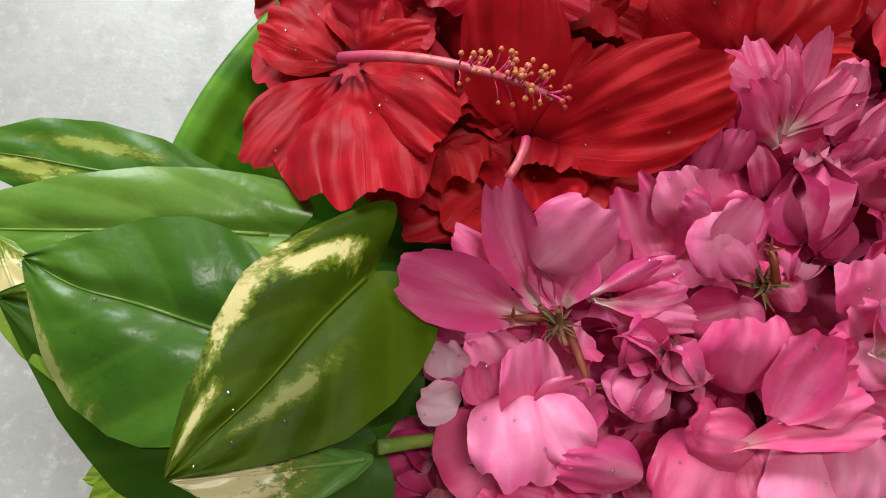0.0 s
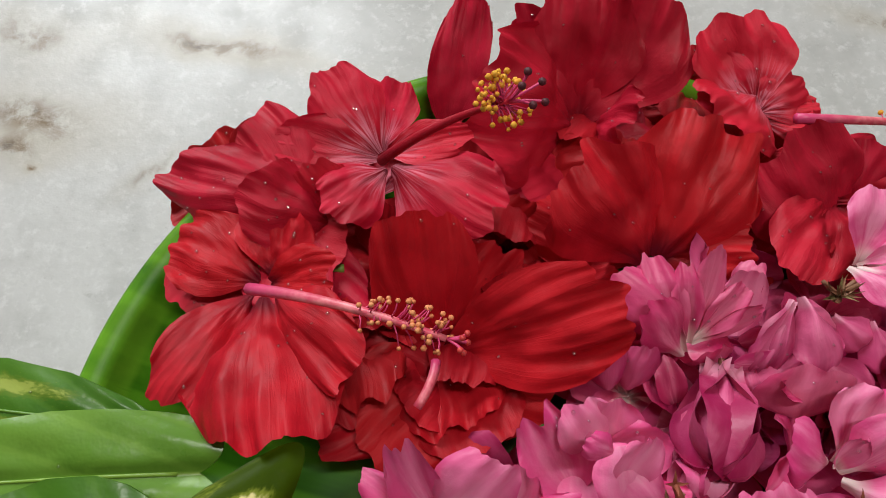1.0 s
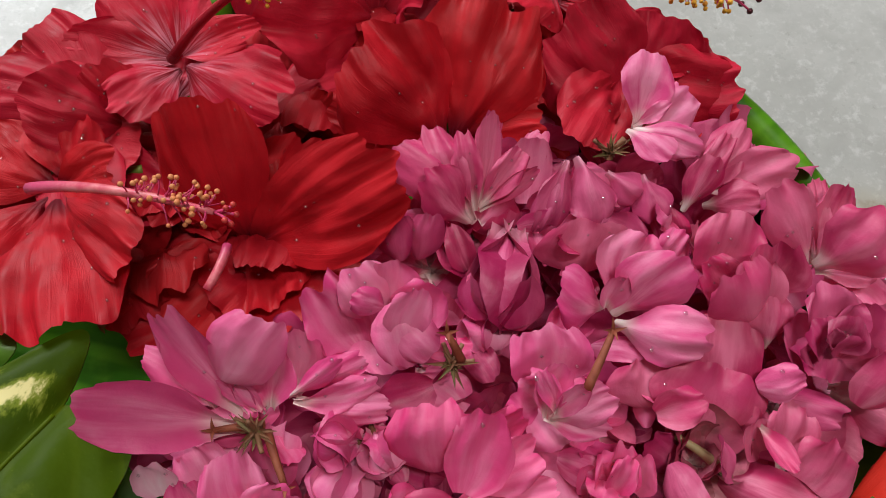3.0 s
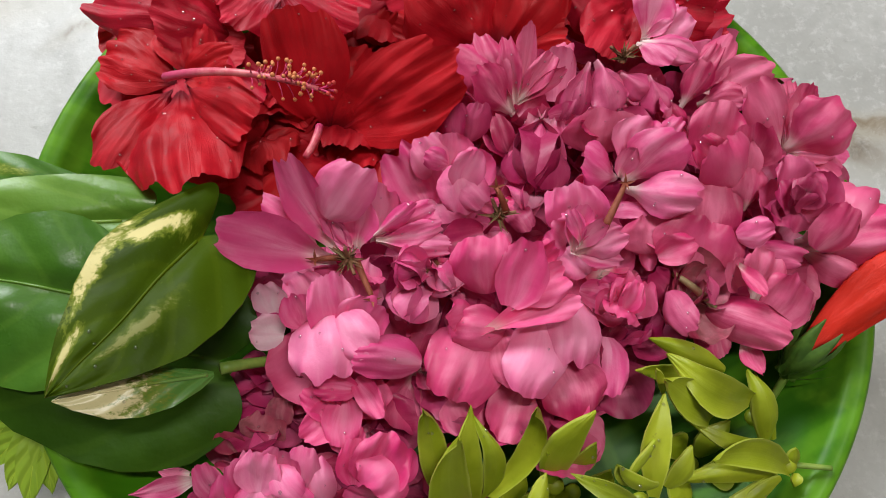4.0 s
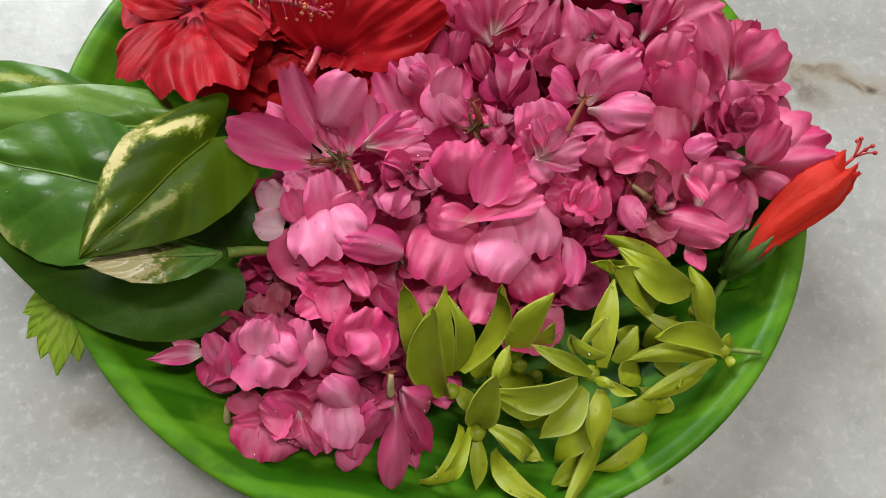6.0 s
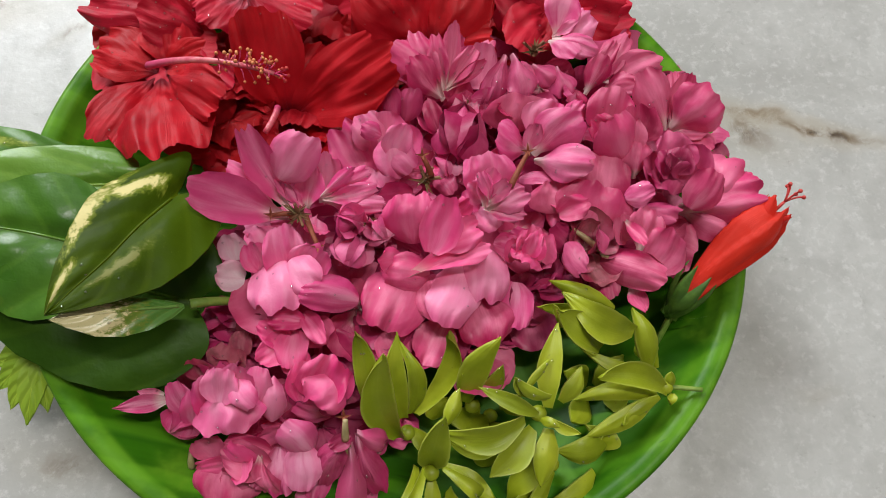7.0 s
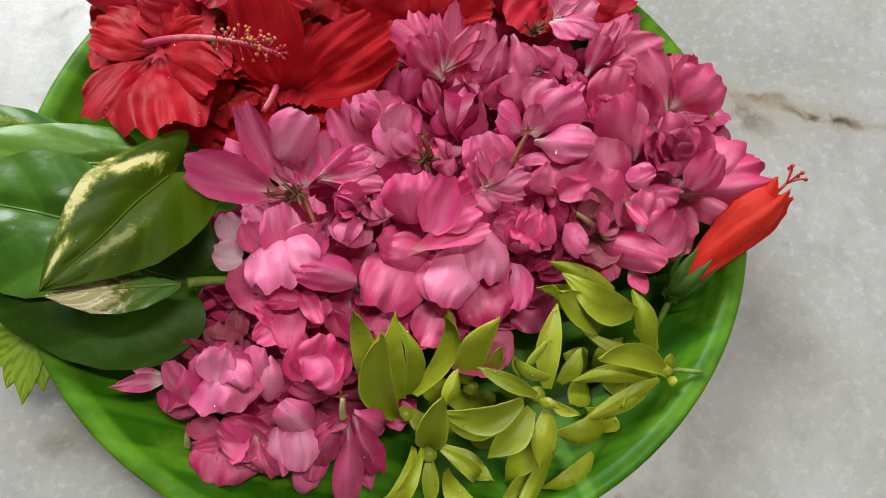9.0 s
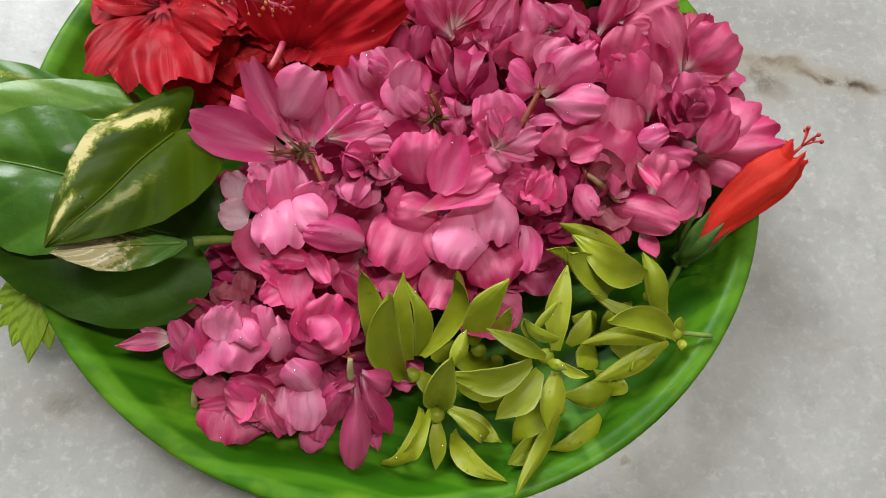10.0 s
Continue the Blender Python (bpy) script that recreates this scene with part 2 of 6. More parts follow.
# stains of the marble: x, y, turn, half length, half width, strength
STAINS = [
    (-0.123, 0.184, -15, 0.017, 0.0044, 1.0),
    (-0.126, 0.187, -14, 0.028, 0.0050, 0.95),
    (-0.194, 0.158, -21, 0.021, 0.0095, 1.0),
    (-0.206, 0.196, -20, 0.015, 0.0059, 0.8),
    (-0.198, 0.143, -15, 0.008, 0.0066, 0.9),
    (-0.191, 0.134, -2, 0.002, 0.0013, 1.0),
    (-0.149, 0.125, 27, 0.008, 0.0019, 0.5),
    (0.190, 0.039, -17, 0.019, 0.0031, 0.9),
    (0.222, 0.026, -16, 0.030, 0.0034, 0.9),
    (0.183, 0.030, -30, 0.013, 0.0083, 0.6),
    (0.155, 0.186, -18, 0.017, 0.0036, 0.8),
    (0.079, -0.138, -7, 0.002, 0.0018, 1.0),
    (-0.142, -0.085, -16, 0.013, 0.0045, 0.4),
    (0.175, -0.097, 7, 0.005, 0.0024, 0.35),
]
MARBLE, PLATE = marble(), plate_green()
RED = red_petal("hibiscus_red", (0.347, 0.0041, 0.0131), (0.578, 0.0082, 0.0213), (0.135, 0.00246, 0.0115))
CRIMSON = red_petal("hibiscus_crimson", (0.328, 0.0041, 0.0197), (0.559, 0.00902, 0.0394), (0.251, 0.00492, 0.0164))
STREAKED = red_petal("hibiscus_streaked", (0.405, 0.00492, 0.023), (0.617, 0.0115, 0.0451), (0.231, 0.00492, 0.0164), 0.6)
# darker red for filler petals: shade between the flowers, put into the colour
SHADE_RED = red_petal("hibiscus_shade_red", (0.289, 0.0041, 0.0115), (0.463, 0.0082, 0.0197), (0.193, 0.0041, 0.0164))
SCARLET = red_petal("hibiscus_scarlet", (0.665, 0.0165, 0.012), (0.798, 0.0315, 0.0255), (0.646, 0.0263, 0.015))
PINK = pink_petal("oleander_pink", (0.496, 0.0148, 0.102), (0.725, 0.0615, 0.208), (0.873, 0.23, 0.389))
LIGHT = pink_petal("oleander_light_pink", (0.655, 0.0369, 0.194), (0.834, 0.115, 0.315), (0.914, 0.344, 0.528))
HOT = pink_petal("oleander_hot_pink", (0.715, 0.0295, 0.176), (0.873, 0.0902, 0.287), (0.894, 0.23, 0.417))
# deep pink blossoms; on the low filler flowers it also paints gap shade
DARK = pink_petal("oleander_deep_and_shaded_pink", (0.357, 0.00984, 0.0788), (0.556, 0.0312, 0.153), (0.755, 0.148, 0.306), 0.22, 0.0, (0.734, 0.295, 0.408))
ROSE = pink_petal("oleander_bud_pink", (0.616, 0.041, 0.185), (0.814, 0.139, 0.342), (0.873, 0.369, 0.538), 0.16, 0.0, (0.775, 0.344, 0.463))
DULL = pink_petal("oleander_faded", (0.405, 0.0246, 0.082), (0.578, 0.107, 0.197), (0.694, 0.279, 0.328), 0.34, 0.55)
WHITE = pink_petal("oleander_whitish", (0.74, 0.26, 0.42), (0.84, 0.50, 0.60), (0.90, 0.72, 0.76))
LIME = green_petal()
COLUMN = column_skin()
POLLEN = plain("pollen_yellow", (0.66, 0.27, 0.015), (0.85, 0.45, 0.035), 0.7, 500)
POLLEN_PINK = plain("pollen_orange_pink", (0.62, 0.17, 0.06), (0.75, 0.30, 0.12), 0.7, 500)
STIGMA_DARK = plain("stigma_dark_red", (0.05, 0.004, 0.01), (0.10, 0.008, 0.015), 0.6, 500)
STIGMA_RED = plain("stigma_red", (0.5, 0.03, 0.03), (0.62, 0.06, 0.05), 0.5, 500)
CALYX = plain("calyx_green", (0.04, 0.10, 0.010), (0.09, 0.18, 0.02), 0.5, 160)
RUST = plain("reddish_brown_stalk", (0.20, 0.035, 0.016), (0.32, 0.085, 0.04), 0.7, 220)
OLIVE = plain("olive_brown_sepal", (0.14, 0.10, 0.035), (0.26, 0.19, 0.075), 0.6, 220)
STALK = plain("stalk_green", (0.13, 0.24, 0.03), (0.24, 0.34, 0.06), 0.5, 160)
PALE = plain("pale_olive_stalk", (0.34, 0.27, 0.12), (0.48, 0.38, 0.20), 0.5, 220)
BROWN = plain("dry_calyx_brown", (0.16, 0.06, 0.03), (0.30, 0.14, 0.07), 0.6, 220)
WALL = plain("tan_wall_paint", (0.17, 0.15, 0.125), (0.20, 0.175, 0.15), 0.85, 6.0, 0.1)
CEILING = plain("ceiling_paint", (0.30, 0.29, 0.27), (0.34, 0.33, 0.31), 0.9, 6.0, 0.1)
WOOD = plain("painted_window_frame", (0.5, 0.5, 0.48), (0.6, 0.6, 0.58), 0.5, 12.0, 0.1)
WATER = droplet()


# ---- builders ----
def mesh_object(name, verts, faces, material, parent=None, label="", uvs=None, smooth=True):
    me = bpy.data.meshes.new(name)
    me.from_pydata([tuple(p) for p in verts], [], faces)
    if uvs is not None:
        layer = me.uv_layers.new(name="UVMap")
        idx = np.empty(len(me.loops), np.int32)
        me.loops.foreach_get("vertex_index", idx)
        layer.data.foreach_set("uv", np.asarray(uvs, np.float32)[idx].ravel())
    me.polygons.foreach_set("use_smooth", [smooth] * len(me.polygons))
    me.materials.append(material)
    me.update()
    ob = new(name, me)
    if parent is not None:
        ob.parent = parent
    if label:
        tagged(ob, label)
    return ob


def thing(name, at, label, category, group=""):
    ob = new(name)
    ob.location = at
    ob.empty_display_size = 0.01
    return tagged(ob, label, category, group, "thing")


def curve_of(points, x):
    return float(np.interp(x, [a for a, _ in points], [b for _, b in points]))


SHAPES = {
    # width along the length; how much the sides fall short of the tip; power of that
    "hibiscus": ([(0, 0.12), (0.12, 0.22), (0.3, 0.5), (0.5, 0.8), (0.7, 1.0), (0.85, 1.06), (1, 1.04)], 0.34, 3.0),
    "oleander": ([(0, 0.16), (0.18, 0.24), (0.35, 0.52), (0.55, 0.88), (0.75, 1.0), (0.9, 1.0), (1, 0.90)], 0.22, 3.0),
    "round": ([(0, 0.34), (0.12, 0.62), (0.3, 0.90), (0.5, 1.0), (0.7, 1.0), (0.88, 0.94), (1, 0.84)], 0.22, 3.0),
    "spear": ([(0, 0.36), (0.12, 0.58), (0.3, 0.90), (0.48, 1.0), (0.65, 0.88), (0.8, 0.62), (0.92, 0.38), (1, 0.12)], 0.05, 2.0),
    "sepal": ([(0, 0.9), (0.3, 1.0), (0.7, 0.5), (1, 0.05)], 0.0, 2.0),
    "heart": ([(0, 0.84), (0.08, 0.93), (0.2, 1.0), (0.35, 1.0), (0.55, 0.86), (0.75, 0.56), (0.9, 0.26), (0.97, 0.10), (1, 0.02)], 0.0, 2.0),
    "oval": ([(0, 0.12), (0.1, 0.45), (0.3, 0.86), (0.5, 1.0), (0.7, 0.86), (0.9, 0.4), (1, 0.04)], 0.0, 2.0),
}
SURFACE = []  # places on upper sides, for the water drops


def sheet(shape, base, tip, wide, cup=0.2, bulge=0.1, roll=0.0, ruffle=0.3, curl=0.0, seed=1, nu=16, nv=12, facing=(0, -0.2, 1), thick=0.0, crumple=0.4, wet=True, sides=(1.0, 1.0), lobes=(0.10, 0.10), sway=0.0):
    """A petal or leaf from base to tip: cup lifts its sides, bulge arches it, curl bends the end down, roll turns it about its length."""
    base, tip = Vector(base), Vector(tip)
    ahead = tip - base
    length = ahead.length
    ahead.normalize()
    up = Vector(facing)
    up -= ahead * up.dot(ahead)
    if up.length < 0.15:
        up = Vector((0.3, -1, 0.1)) - ahead * Vector((0.3, -1, 0.1)).dot(ahead)
    up.normalize()
    up = Matrix.Rotation(radians(roll), 3, ahead) @ up
    side = ahead.cross(up)
    widths, short, power = SHAPES[shape]
    half = wide / 2
    shift = Vector((seed * 3.71 % 50, seed * 1.37 % 50, seed * 0.77 % 50))
    verts, uvs = [], []
    for i in range(nu + 1):
        u = i / nu
        w = half * curve_of(widths, u)
        for j in range(nv + 1):
            v = 2 * j / nv - 1
            av = abs(v)
            scal = noise.noise(Vector((v * 2.6, 0.0, 0.0)) + shift) * 0.17 + noise.noise(Vector((v * 7.0, 3.0, 0.0)) + shift) * 0.055
            if shape in ("oleander", "round"):
                scal = scal * 0.75 + noise.noise(Vector((v * 15.0, 6.0, 0.0)) + shift) * 0.035
            reach = 1 - short * av**power + scal * ruffle * u
            if shape == "heart":
                along = u * reach - lobes[v > 0] * math.sin(math.pi * av**0.9) * (1 - u) ** 3
            else:
                along = u * reach
            lift = bulge * length * 4 * u * (1 - u) + cup * half * av * av * math.sin(math.pi * min(1.0, 0.15 + u * 0.8))
            if shape == "heart":
                lift -= 0.10 * half * math.exp(-((v / 0.16) ** 2)) * (1 - 0.6 * u)
            over = max(0.0, u - 0.62) / 0.38
            lift -= curl * length * over * over
            along -= abs(curl) * 0.35 * over * over
            wave = noise.noise(Vector((v * 2.4, u * 1.3, 9.0)) + shift) + 0.3 * noise.noise(Vector((v * 5.5, u * 2.0, 5.0)) + shift)
            lift += ruffle * (0.24 if shape in ("hibiscus", "oleander", "round") else 0.16) * wide * wave * u**1.8
            lift += crumple * 0.06 * wide * noise.noise(Vector((v * 1.6, u * 3.2, 1.0)) + shift) * math.sin(math.pi * min(1, u + 0.1))
            if shape in ("hibiscus", "oleander", "round"):
                pleat = noise.noise(Vector((v * 3.0, u * 1.4, 7.0)) + shift) + 0.4 * noise.noise(Vector((v * 7.5, u * 1.2, 2.0)) + shift)
                lift += 0.005 * wide * pleat * u * (1.2 - 0.4 * u)
                lift += ruffle * 0.040 * wide * math.sin(v * 9 + seed) * u**4
                lift += ruffle * 0.055 * wide * noise.noise(Vector((v * 11.0, u * 3.0, 6.0)) + shift) * u**5
                lift += crumple * 0.030 * wide * noise.noise(Vector((v * 3.4, u * 6.0, 8.0)) + shift) * math.sin(math.pi * min(1, u + 0.12))
            drift = noise.noise(Vector((u * 2.2, 0.0, 4.0)) + shift) * 0.10 * wide * u
            p = base + ahead * (along * length) + side * (v * w * sides[v > 0] + drift + sway * length * 4 * u * (1 - u)) + up * lift
            verts.append(p)
            uvs.append((0.34 + 0.66 * u if shape == "round" else u, v))
            if wet and 0.3 < u < 0.95 and av < 0.8:
                SURFACE.append((p, up))
    faces = []
    row = nv + 1
    for i in range(nu):
        for j in range(nv):
            a = i * row + j
            faces.append((a, a + row, a + row + 1, a + 1))
    if thick:
        n0 = len(verts)
        verts += [p - up * thick for p in verts]
        uvs += uvs
        faces += [tuple(n0 + k for k in reversed(f)) for f in faces]
        ring = [j for j in range(row)] + [i * row + nv for i in range(1, nu + 1)] + [nu * row + j for j in range(nv - 1, -1, -1)] + [i * row for i in range(nu - 1, 0, -1)]
        n1, k = len(verts), len(ring)
        verts += [verts[i] for i in ring] + [verts[i + n0] for i in ring]
        uvs += [uvs[i] for i in ring] * 2
        faces += [(n1 + i, n1 + (i + 1) % k, n1 + k + (i + 1) % k, n1 + k + i) for i in range(k)]
    return verts, faces, uvs


def petal(owner, shape, material, base, tip, wide, name="petal", label="", **more):
    verts, faces, uvs = sheet(shape, base, tip, wide, **more)
    at = owner.location
    return mesh_object(name, [p - at for p in verts], faces, material, owner, label, uvs)


def tube(points, radii, segs=8):
    """A round rod along points, closed at its ends."""
    pts = [Vector(p) for p in points]
    verts, faces, uvs = [], [], []
    for i, p in enumerate(pts):
        d = (pts[min(i + 1, len(pts) - 1)] - pts[max(i - 1, 0)]).normalized()
        a = d.cross(Vector((0.31, 0.2, 0.93)))
        a.normalize()
        b = d.cross(a)
        for k in range(segs):
            t = 2 * math.pi * k / segs
            verts.append(p + (a * math.cos(t) + b * math.sin(t)) * radii[i])
            uvs.append((i / (len(pts) - 1), k / segs))
    for i in range(len(pts) - 1):
        for k in range(segs):
            a, b = i * segs + k, i * segs + (k + 1) % segs
            faces.append((a, b, b + segs, a + segs))
    faces.append(tuple(reversed(range(segs))))
    faces.append(tuple(range(len(verts) - segs, len(verts))))
    return verts, faces, uvs


def bow(a, b, sag, steps=8):
    """Points from a to b that sag towards the vector sag in the middle."""
    a, b, sag = Vector(a), Vector(b), Vector(sag)
    return [a.lerp(b, i / steps) + sag * (4 * i / steps * (1 - i / steps)) for i in range(steps + 1)]


def rod(owner, name, a, b, r0, r1, material, sag=(0, 0, 0), label="", segs=8):
    pts = bow(a, b, sag)
    radii = [r0 + (r1 - r0) * i / (len(pts) - 1) for i in range(len(pts))]
    verts, faces, uvs = tube(pts, radii, segs)
    return mesh_object(name, [p - owner.location for p in verts], faces, material, owner, label, uvs)


def ball(verts, faces, c, r, rings=4, segs=6, flat=1.0):
    n0 = len(verts)
    c = Vector(c)
    verts.append(c + Vector((0, 0, r * flat)))
    for i in range(1, rings):
        t = math.pi * i / rings
        for k in range(segs):
            f = 2 * math.pi * k / segs
            verts.append(c + Vector((r * math.sin(t) * math.cos(f), r * math.sin(t) * math.sin(f), r * flat * math.cos(t))))
    verts.append(c - Vector((0, 0, r * flat)))
    for k in range(segs):
        faces.append((n0, n0 + 1 + k, n0 + 1 + (k + 1) % segs))
        for i in range(rings - 2):
            a, b = n0 + 1 + i * segs + k, n0 + 1 + i * segs + (k + 1) % segs
            faces.append((a, a + segs, b + segs, b))
        last = n0 + 1 + (rings - 2) * segs
        faces.append((len(verts) - 1, last + (k + 1) % segs, last + k))


def stamens(owner, a, b, sag, seed, pollen, dark, count=34, start=0.45, spread=0.006, skin=None):
    """The hibiscus column from a to b with its anthers and five stigma lobes."""
    rng = random.Random(seed)
    pts = bow(a, b, sag, 14)
    n = len(pts) - 1
    verts, faces, uvs = tube(pts, [0.0017 - 0.0009 * i / n for i in range(n + 1)], 8)
    column = mesh_object("stamen_column", [p - owner.location for p in verts], faces, skin or COLUMN, owner, "red stamen column" if skin else "pink stamen column", uvs)
    way = (Vector(b) - Vector(a)).normalized()
    grains, gfaces, hairs, hfaces = [], [], [], []
    for _ in range(count):
        t = start + (0.97 - start) * rng.random() ** 0.7
        p = pts[int(t * n)].lerp(pts[min(n, int(t * n) + 1)], t * n % 1)
        out = Vector((rng.gauss(0, 1), rng.gauss(0, 1), rng.gauss(0.2, 1)))
        out -= way * out.dot(way)
        out = (out.normalized() + way * 0.45).normalized()
        q = p + out * spread * rng.uniform(0.5, 1.1)
        ball(grains, gfaces, q, rng.uniform(0.0006, 0.0010) if dark else rng.uniform(0.00055, 0.00085), 4, 6)
        hv, hf, _ = tube([p, p.lerp(q, 0.5) + way * 0.0004, q], [0.00026, 0.0002, 0.00018], 4)
        hfaces += [tuple(k + len(hairs) for k in f) for f in hf]
        hairs += hv
    mesh_object("pollen", [p - owner.location for p in grains], gfaces, pollen, column, "clustered pollen-covered anthers")
    mesh_object("filament_tuft", [p - owner.location for p in hairs], hfaces, COLUMN, column, "hair-thin pink filaments")
    for k in range(5):
        f = 2 * math.pi * k / 5 + seed
        e = way.cross(Vector((0, 0, 1))).normalized()
        out = e * math.cos(f) + way.cross(e) * math.sin(f)
        q = Vector(b) + (way * 0.0085 + out * 0.0045) * (1.0 if dark else 0.55)
        sv, sf, _ = tube(bow(b, q, way * 0.001, 5), [0.0004] * 6, 5)
        mesh_object("style_branch", [p - owner.location for p in sv], sf, COLUMN, column)
        bv, bf = [], []
        ball(bv, bf, q, 0.0011 if dark else 0.0008, 5, 8)
        mesh_object("stigma", [p - owner.location for p in bv], bf, STIGMA_DARK if dark else STIGMA_RED, column, "dark red stigma" if dark else "")
    return column


def hibiscus_under(at, petals, label, seed, material=None, stamen=None):
    """petals: (x, y, z of tip, width, cup, bulge, roll, ruffle, curl)."""
    owner = thing("hibiscus_flower", at, label, "flower", "red hibiscus flowers")
    for k, (x, y, z, wide, cup, bulge, roll, ruffle, curl) in enumerate(petals):
        petal(owner, "hibiscus", material or RED, at, (x, y, z), wide, cup=cup, bulge=bulge, roll=roll, ruffle=ruffle, curl=curl, seed=seed * 11 + k, nu=30, nv=40, crumple=1.35)
    if stamen:
        stamens(owner, *stamen)
    return owner


def calyx(owner, at, seed, away=(0, 0, -1), size=0.006):
    """Small brown sepals and a stub of stalk behind a flower."""
    rng = random.Random(seed)
    at, away = Vector(at), Vector(away).normalized()
    part = rod(owner, "stalk", at, at + away * size * 1.6, 0.0011, 0.0009, BROWN, label="short brown-green stalk")
    for k in range(4):
        out = Vector((rng.gauss(0, 1), rng.gauss(0, 1), rng.gauss(0, 0.5))).normalized()
        verts, faces, uvs = sheet("sepal", at, at + (out * 0.8 - away * 0.6).normalized() * size, size * 0.32, seed=seed + k, nu=5, nv=4, wet=False)
        mesh_object("sepal", [p - owner.location for p in verts], faces, OLIVE, owner, "", uvs)
    return part


def rosette(at, axis, size, seed, label, material=None, rings=((5, 22, 1.0), (5, 52, 0.80), (4, 74, 0.62)), cup=0.55, sepals=False):
    """A double oleander: rings of cupped petals (count, angle up from the flower's plane, length)."""
    rng = random.Random(seed)
    owner = thing("oleander_flower", at, label, "flower", "pink oleander flowers")
    at, axis = Vector(at), Vector(axis).normalized()
    a = axis.cross(Vector((0.2, 0.9, 0.1))).normalized()
    b = axis.cross(a)
    for r, (count, angle, share) in enumerate(rings):
        for k in range(count):
            f = 2 * math.pi * (k + 0.5 * r) / count + rng.uniform(-0.3, 0.3) + seed
            e = radians(angle + rng.uniform(-24, 22))
            out = a * math.cos(f) + b * math.sin(f)
            long = size * 1.12 * share * rng.uniform(0.70, 1.18)
            tip = at + (out * math.cos(e) + axis * math.sin(e)) * long
            facing = axis * math.cos(e) - out * math.sin(e)
            petal(owner, "oleander", material or PINK, at, tip, long * rng.uniform(0.80, 1.08), cup=cup * rng.uniform(0.5, 1.3), bulge=-rng.uniform(0.05, 0.2), roll=rng.uniform(-24, 24),
                  ruffle=rng.uniform(0.2, 0.6), curl=rng.uniform(-0.12, 0.16), seed=seed * 17 + r * 7 + k, nu=12, nv=12, facing=facing, crumple=0.8, wet=r < 2)
    if sepals:
        calyx(owner, at + axis * size * 0.5, seed, axis)
    return owner


def bud(at, tip, wide, seed, label, material=None, count=4):
    """A closed flower: cupped petals wrapped round the line from at to tip."""
    rng = random.Random(seed)
    owner = thing("oleander_bud", at, label, "flower bud", "pink oleander buds")
    at, tip = Vector(at), Vector(tip)
    way = (tip - at).normalized()
    a = way.cross(Vector((0.3, 0.1, 0.95))).normalized()
    b = way.cross(a)
    for k in range(count):
        f = 2 * math.pi * k / count + seed
        out = a * math.cos(f) + b * math.sin(f)
        petal(owner, "oleander", material or PINK, at, tip + out * wide * 0.10, wide * 1.15, cup=-1.0, bulge=0.20, ruffle=0.2, curl=0.16 * rng.uniform(0.3, 1.2), seed=seed * 19 + k, nu=12, nv=10, facing=out, crumple=0.4)
    calyx(owner, at + way * 0.002, seed, at - tip, 0.0022)
    return owner


def hibiscus(label, seed, material, stamen, petals):
    """petals: (shape, base, tip, width, cup, roll)."""
    owner = thing("hibiscus_flower", petals[0][1], label, "flower", "red hibiscus flowers")
    for k, (shape, base, tip, wide, cup, roll) in enumerate(petals):
        petal(owner, shape, material, base, tip, wide, cup=cup, bulge=0.09 if cup < 0 else 0.02, roll=roll, ruffle=0.75, seed=seed * 11 + k, nu=36, nv=48, crumple=0.8, facing=(0, -0.3, 1))
    if stamen:
        stamens(owner, *stamen)
    return owner


def oleander(label, seed, material, petals, name="oleander_flower", category="flower", group="pink oleander flowers"):
    """petals: (shape, base, tip, width, cup, roll); a negative cup bends the sides down."""
    owner = thing(name, petals[0][1], label, category, group)
    for k, (shape, base, tip, wide, cup, roll) in enumerate(petals):
        bend = random.Random(seed * 13 + k)
        petal(owner, shape, material, base, tip, wide * 1.08, sway=bend.uniform(-0.05, 0.05), cup=cup * 1.2, bulge=0.13 * bend.uniform(0.6, 1.3) if cup < 0 else bend.uniform(-0.06, 0.05), roll=roll + bend.uniform(-8, 8),
              ruffle=bend.uniform(0.4, 0.9), curl=bend.uniform(-0.08, 0.16), seed=seed * 13 + k, nu=20, nv=18, crumple=0.22, facing=(0, -0.35, 1), thick=0.00025 if shape == "spear" else 0.0)
    return owner


def oleander_closed(label, seed, material, petals):
    return oleander(label, seed, material, petals, "oleander_bud", "flower bud", "pink oleander buds")


def lime_flower(at, label, seed, stalk, petals):
    """petals: (base, tip, width, cup, bulge)."""
    owner = thing("green_flower", at, label, "flower", "yellow-green flowers")
    for k, (base, tip, wide, cup, bulge) in enumerate(petals):
        bend = random.Random(seed * 23 + k)
        petal(owner, "spear", LIME, base, tip, wide * 0.86, cup=abs(cup) * bend.choice((-1.2, -0.6, 0.6, 0.9)), sway=bend.uniform(-0.13, 0.13), bulge=bulge * 0.9, roll=bend.uniform(-14, 14), ruffle=0.16, curl=bend.uniform(-0.22, 0.16), seed=seed * 23 + k, nu=20, nv=14, thick=0.0010, crumple=0.7, facing=(0, -0.35, 1))
    verts, faces = [], []
    ball(verts, faces, at, 0.0031, 8, 12, 0.7)
    mesh_object("receptacle", [p - owner.location for p in verts], faces, LIME, owner, "knobbly green receptacle")
    if stalk:
        rod(owner, "stalk", at, stalk, 0.0011, 0.0009, STALK)
    return owner


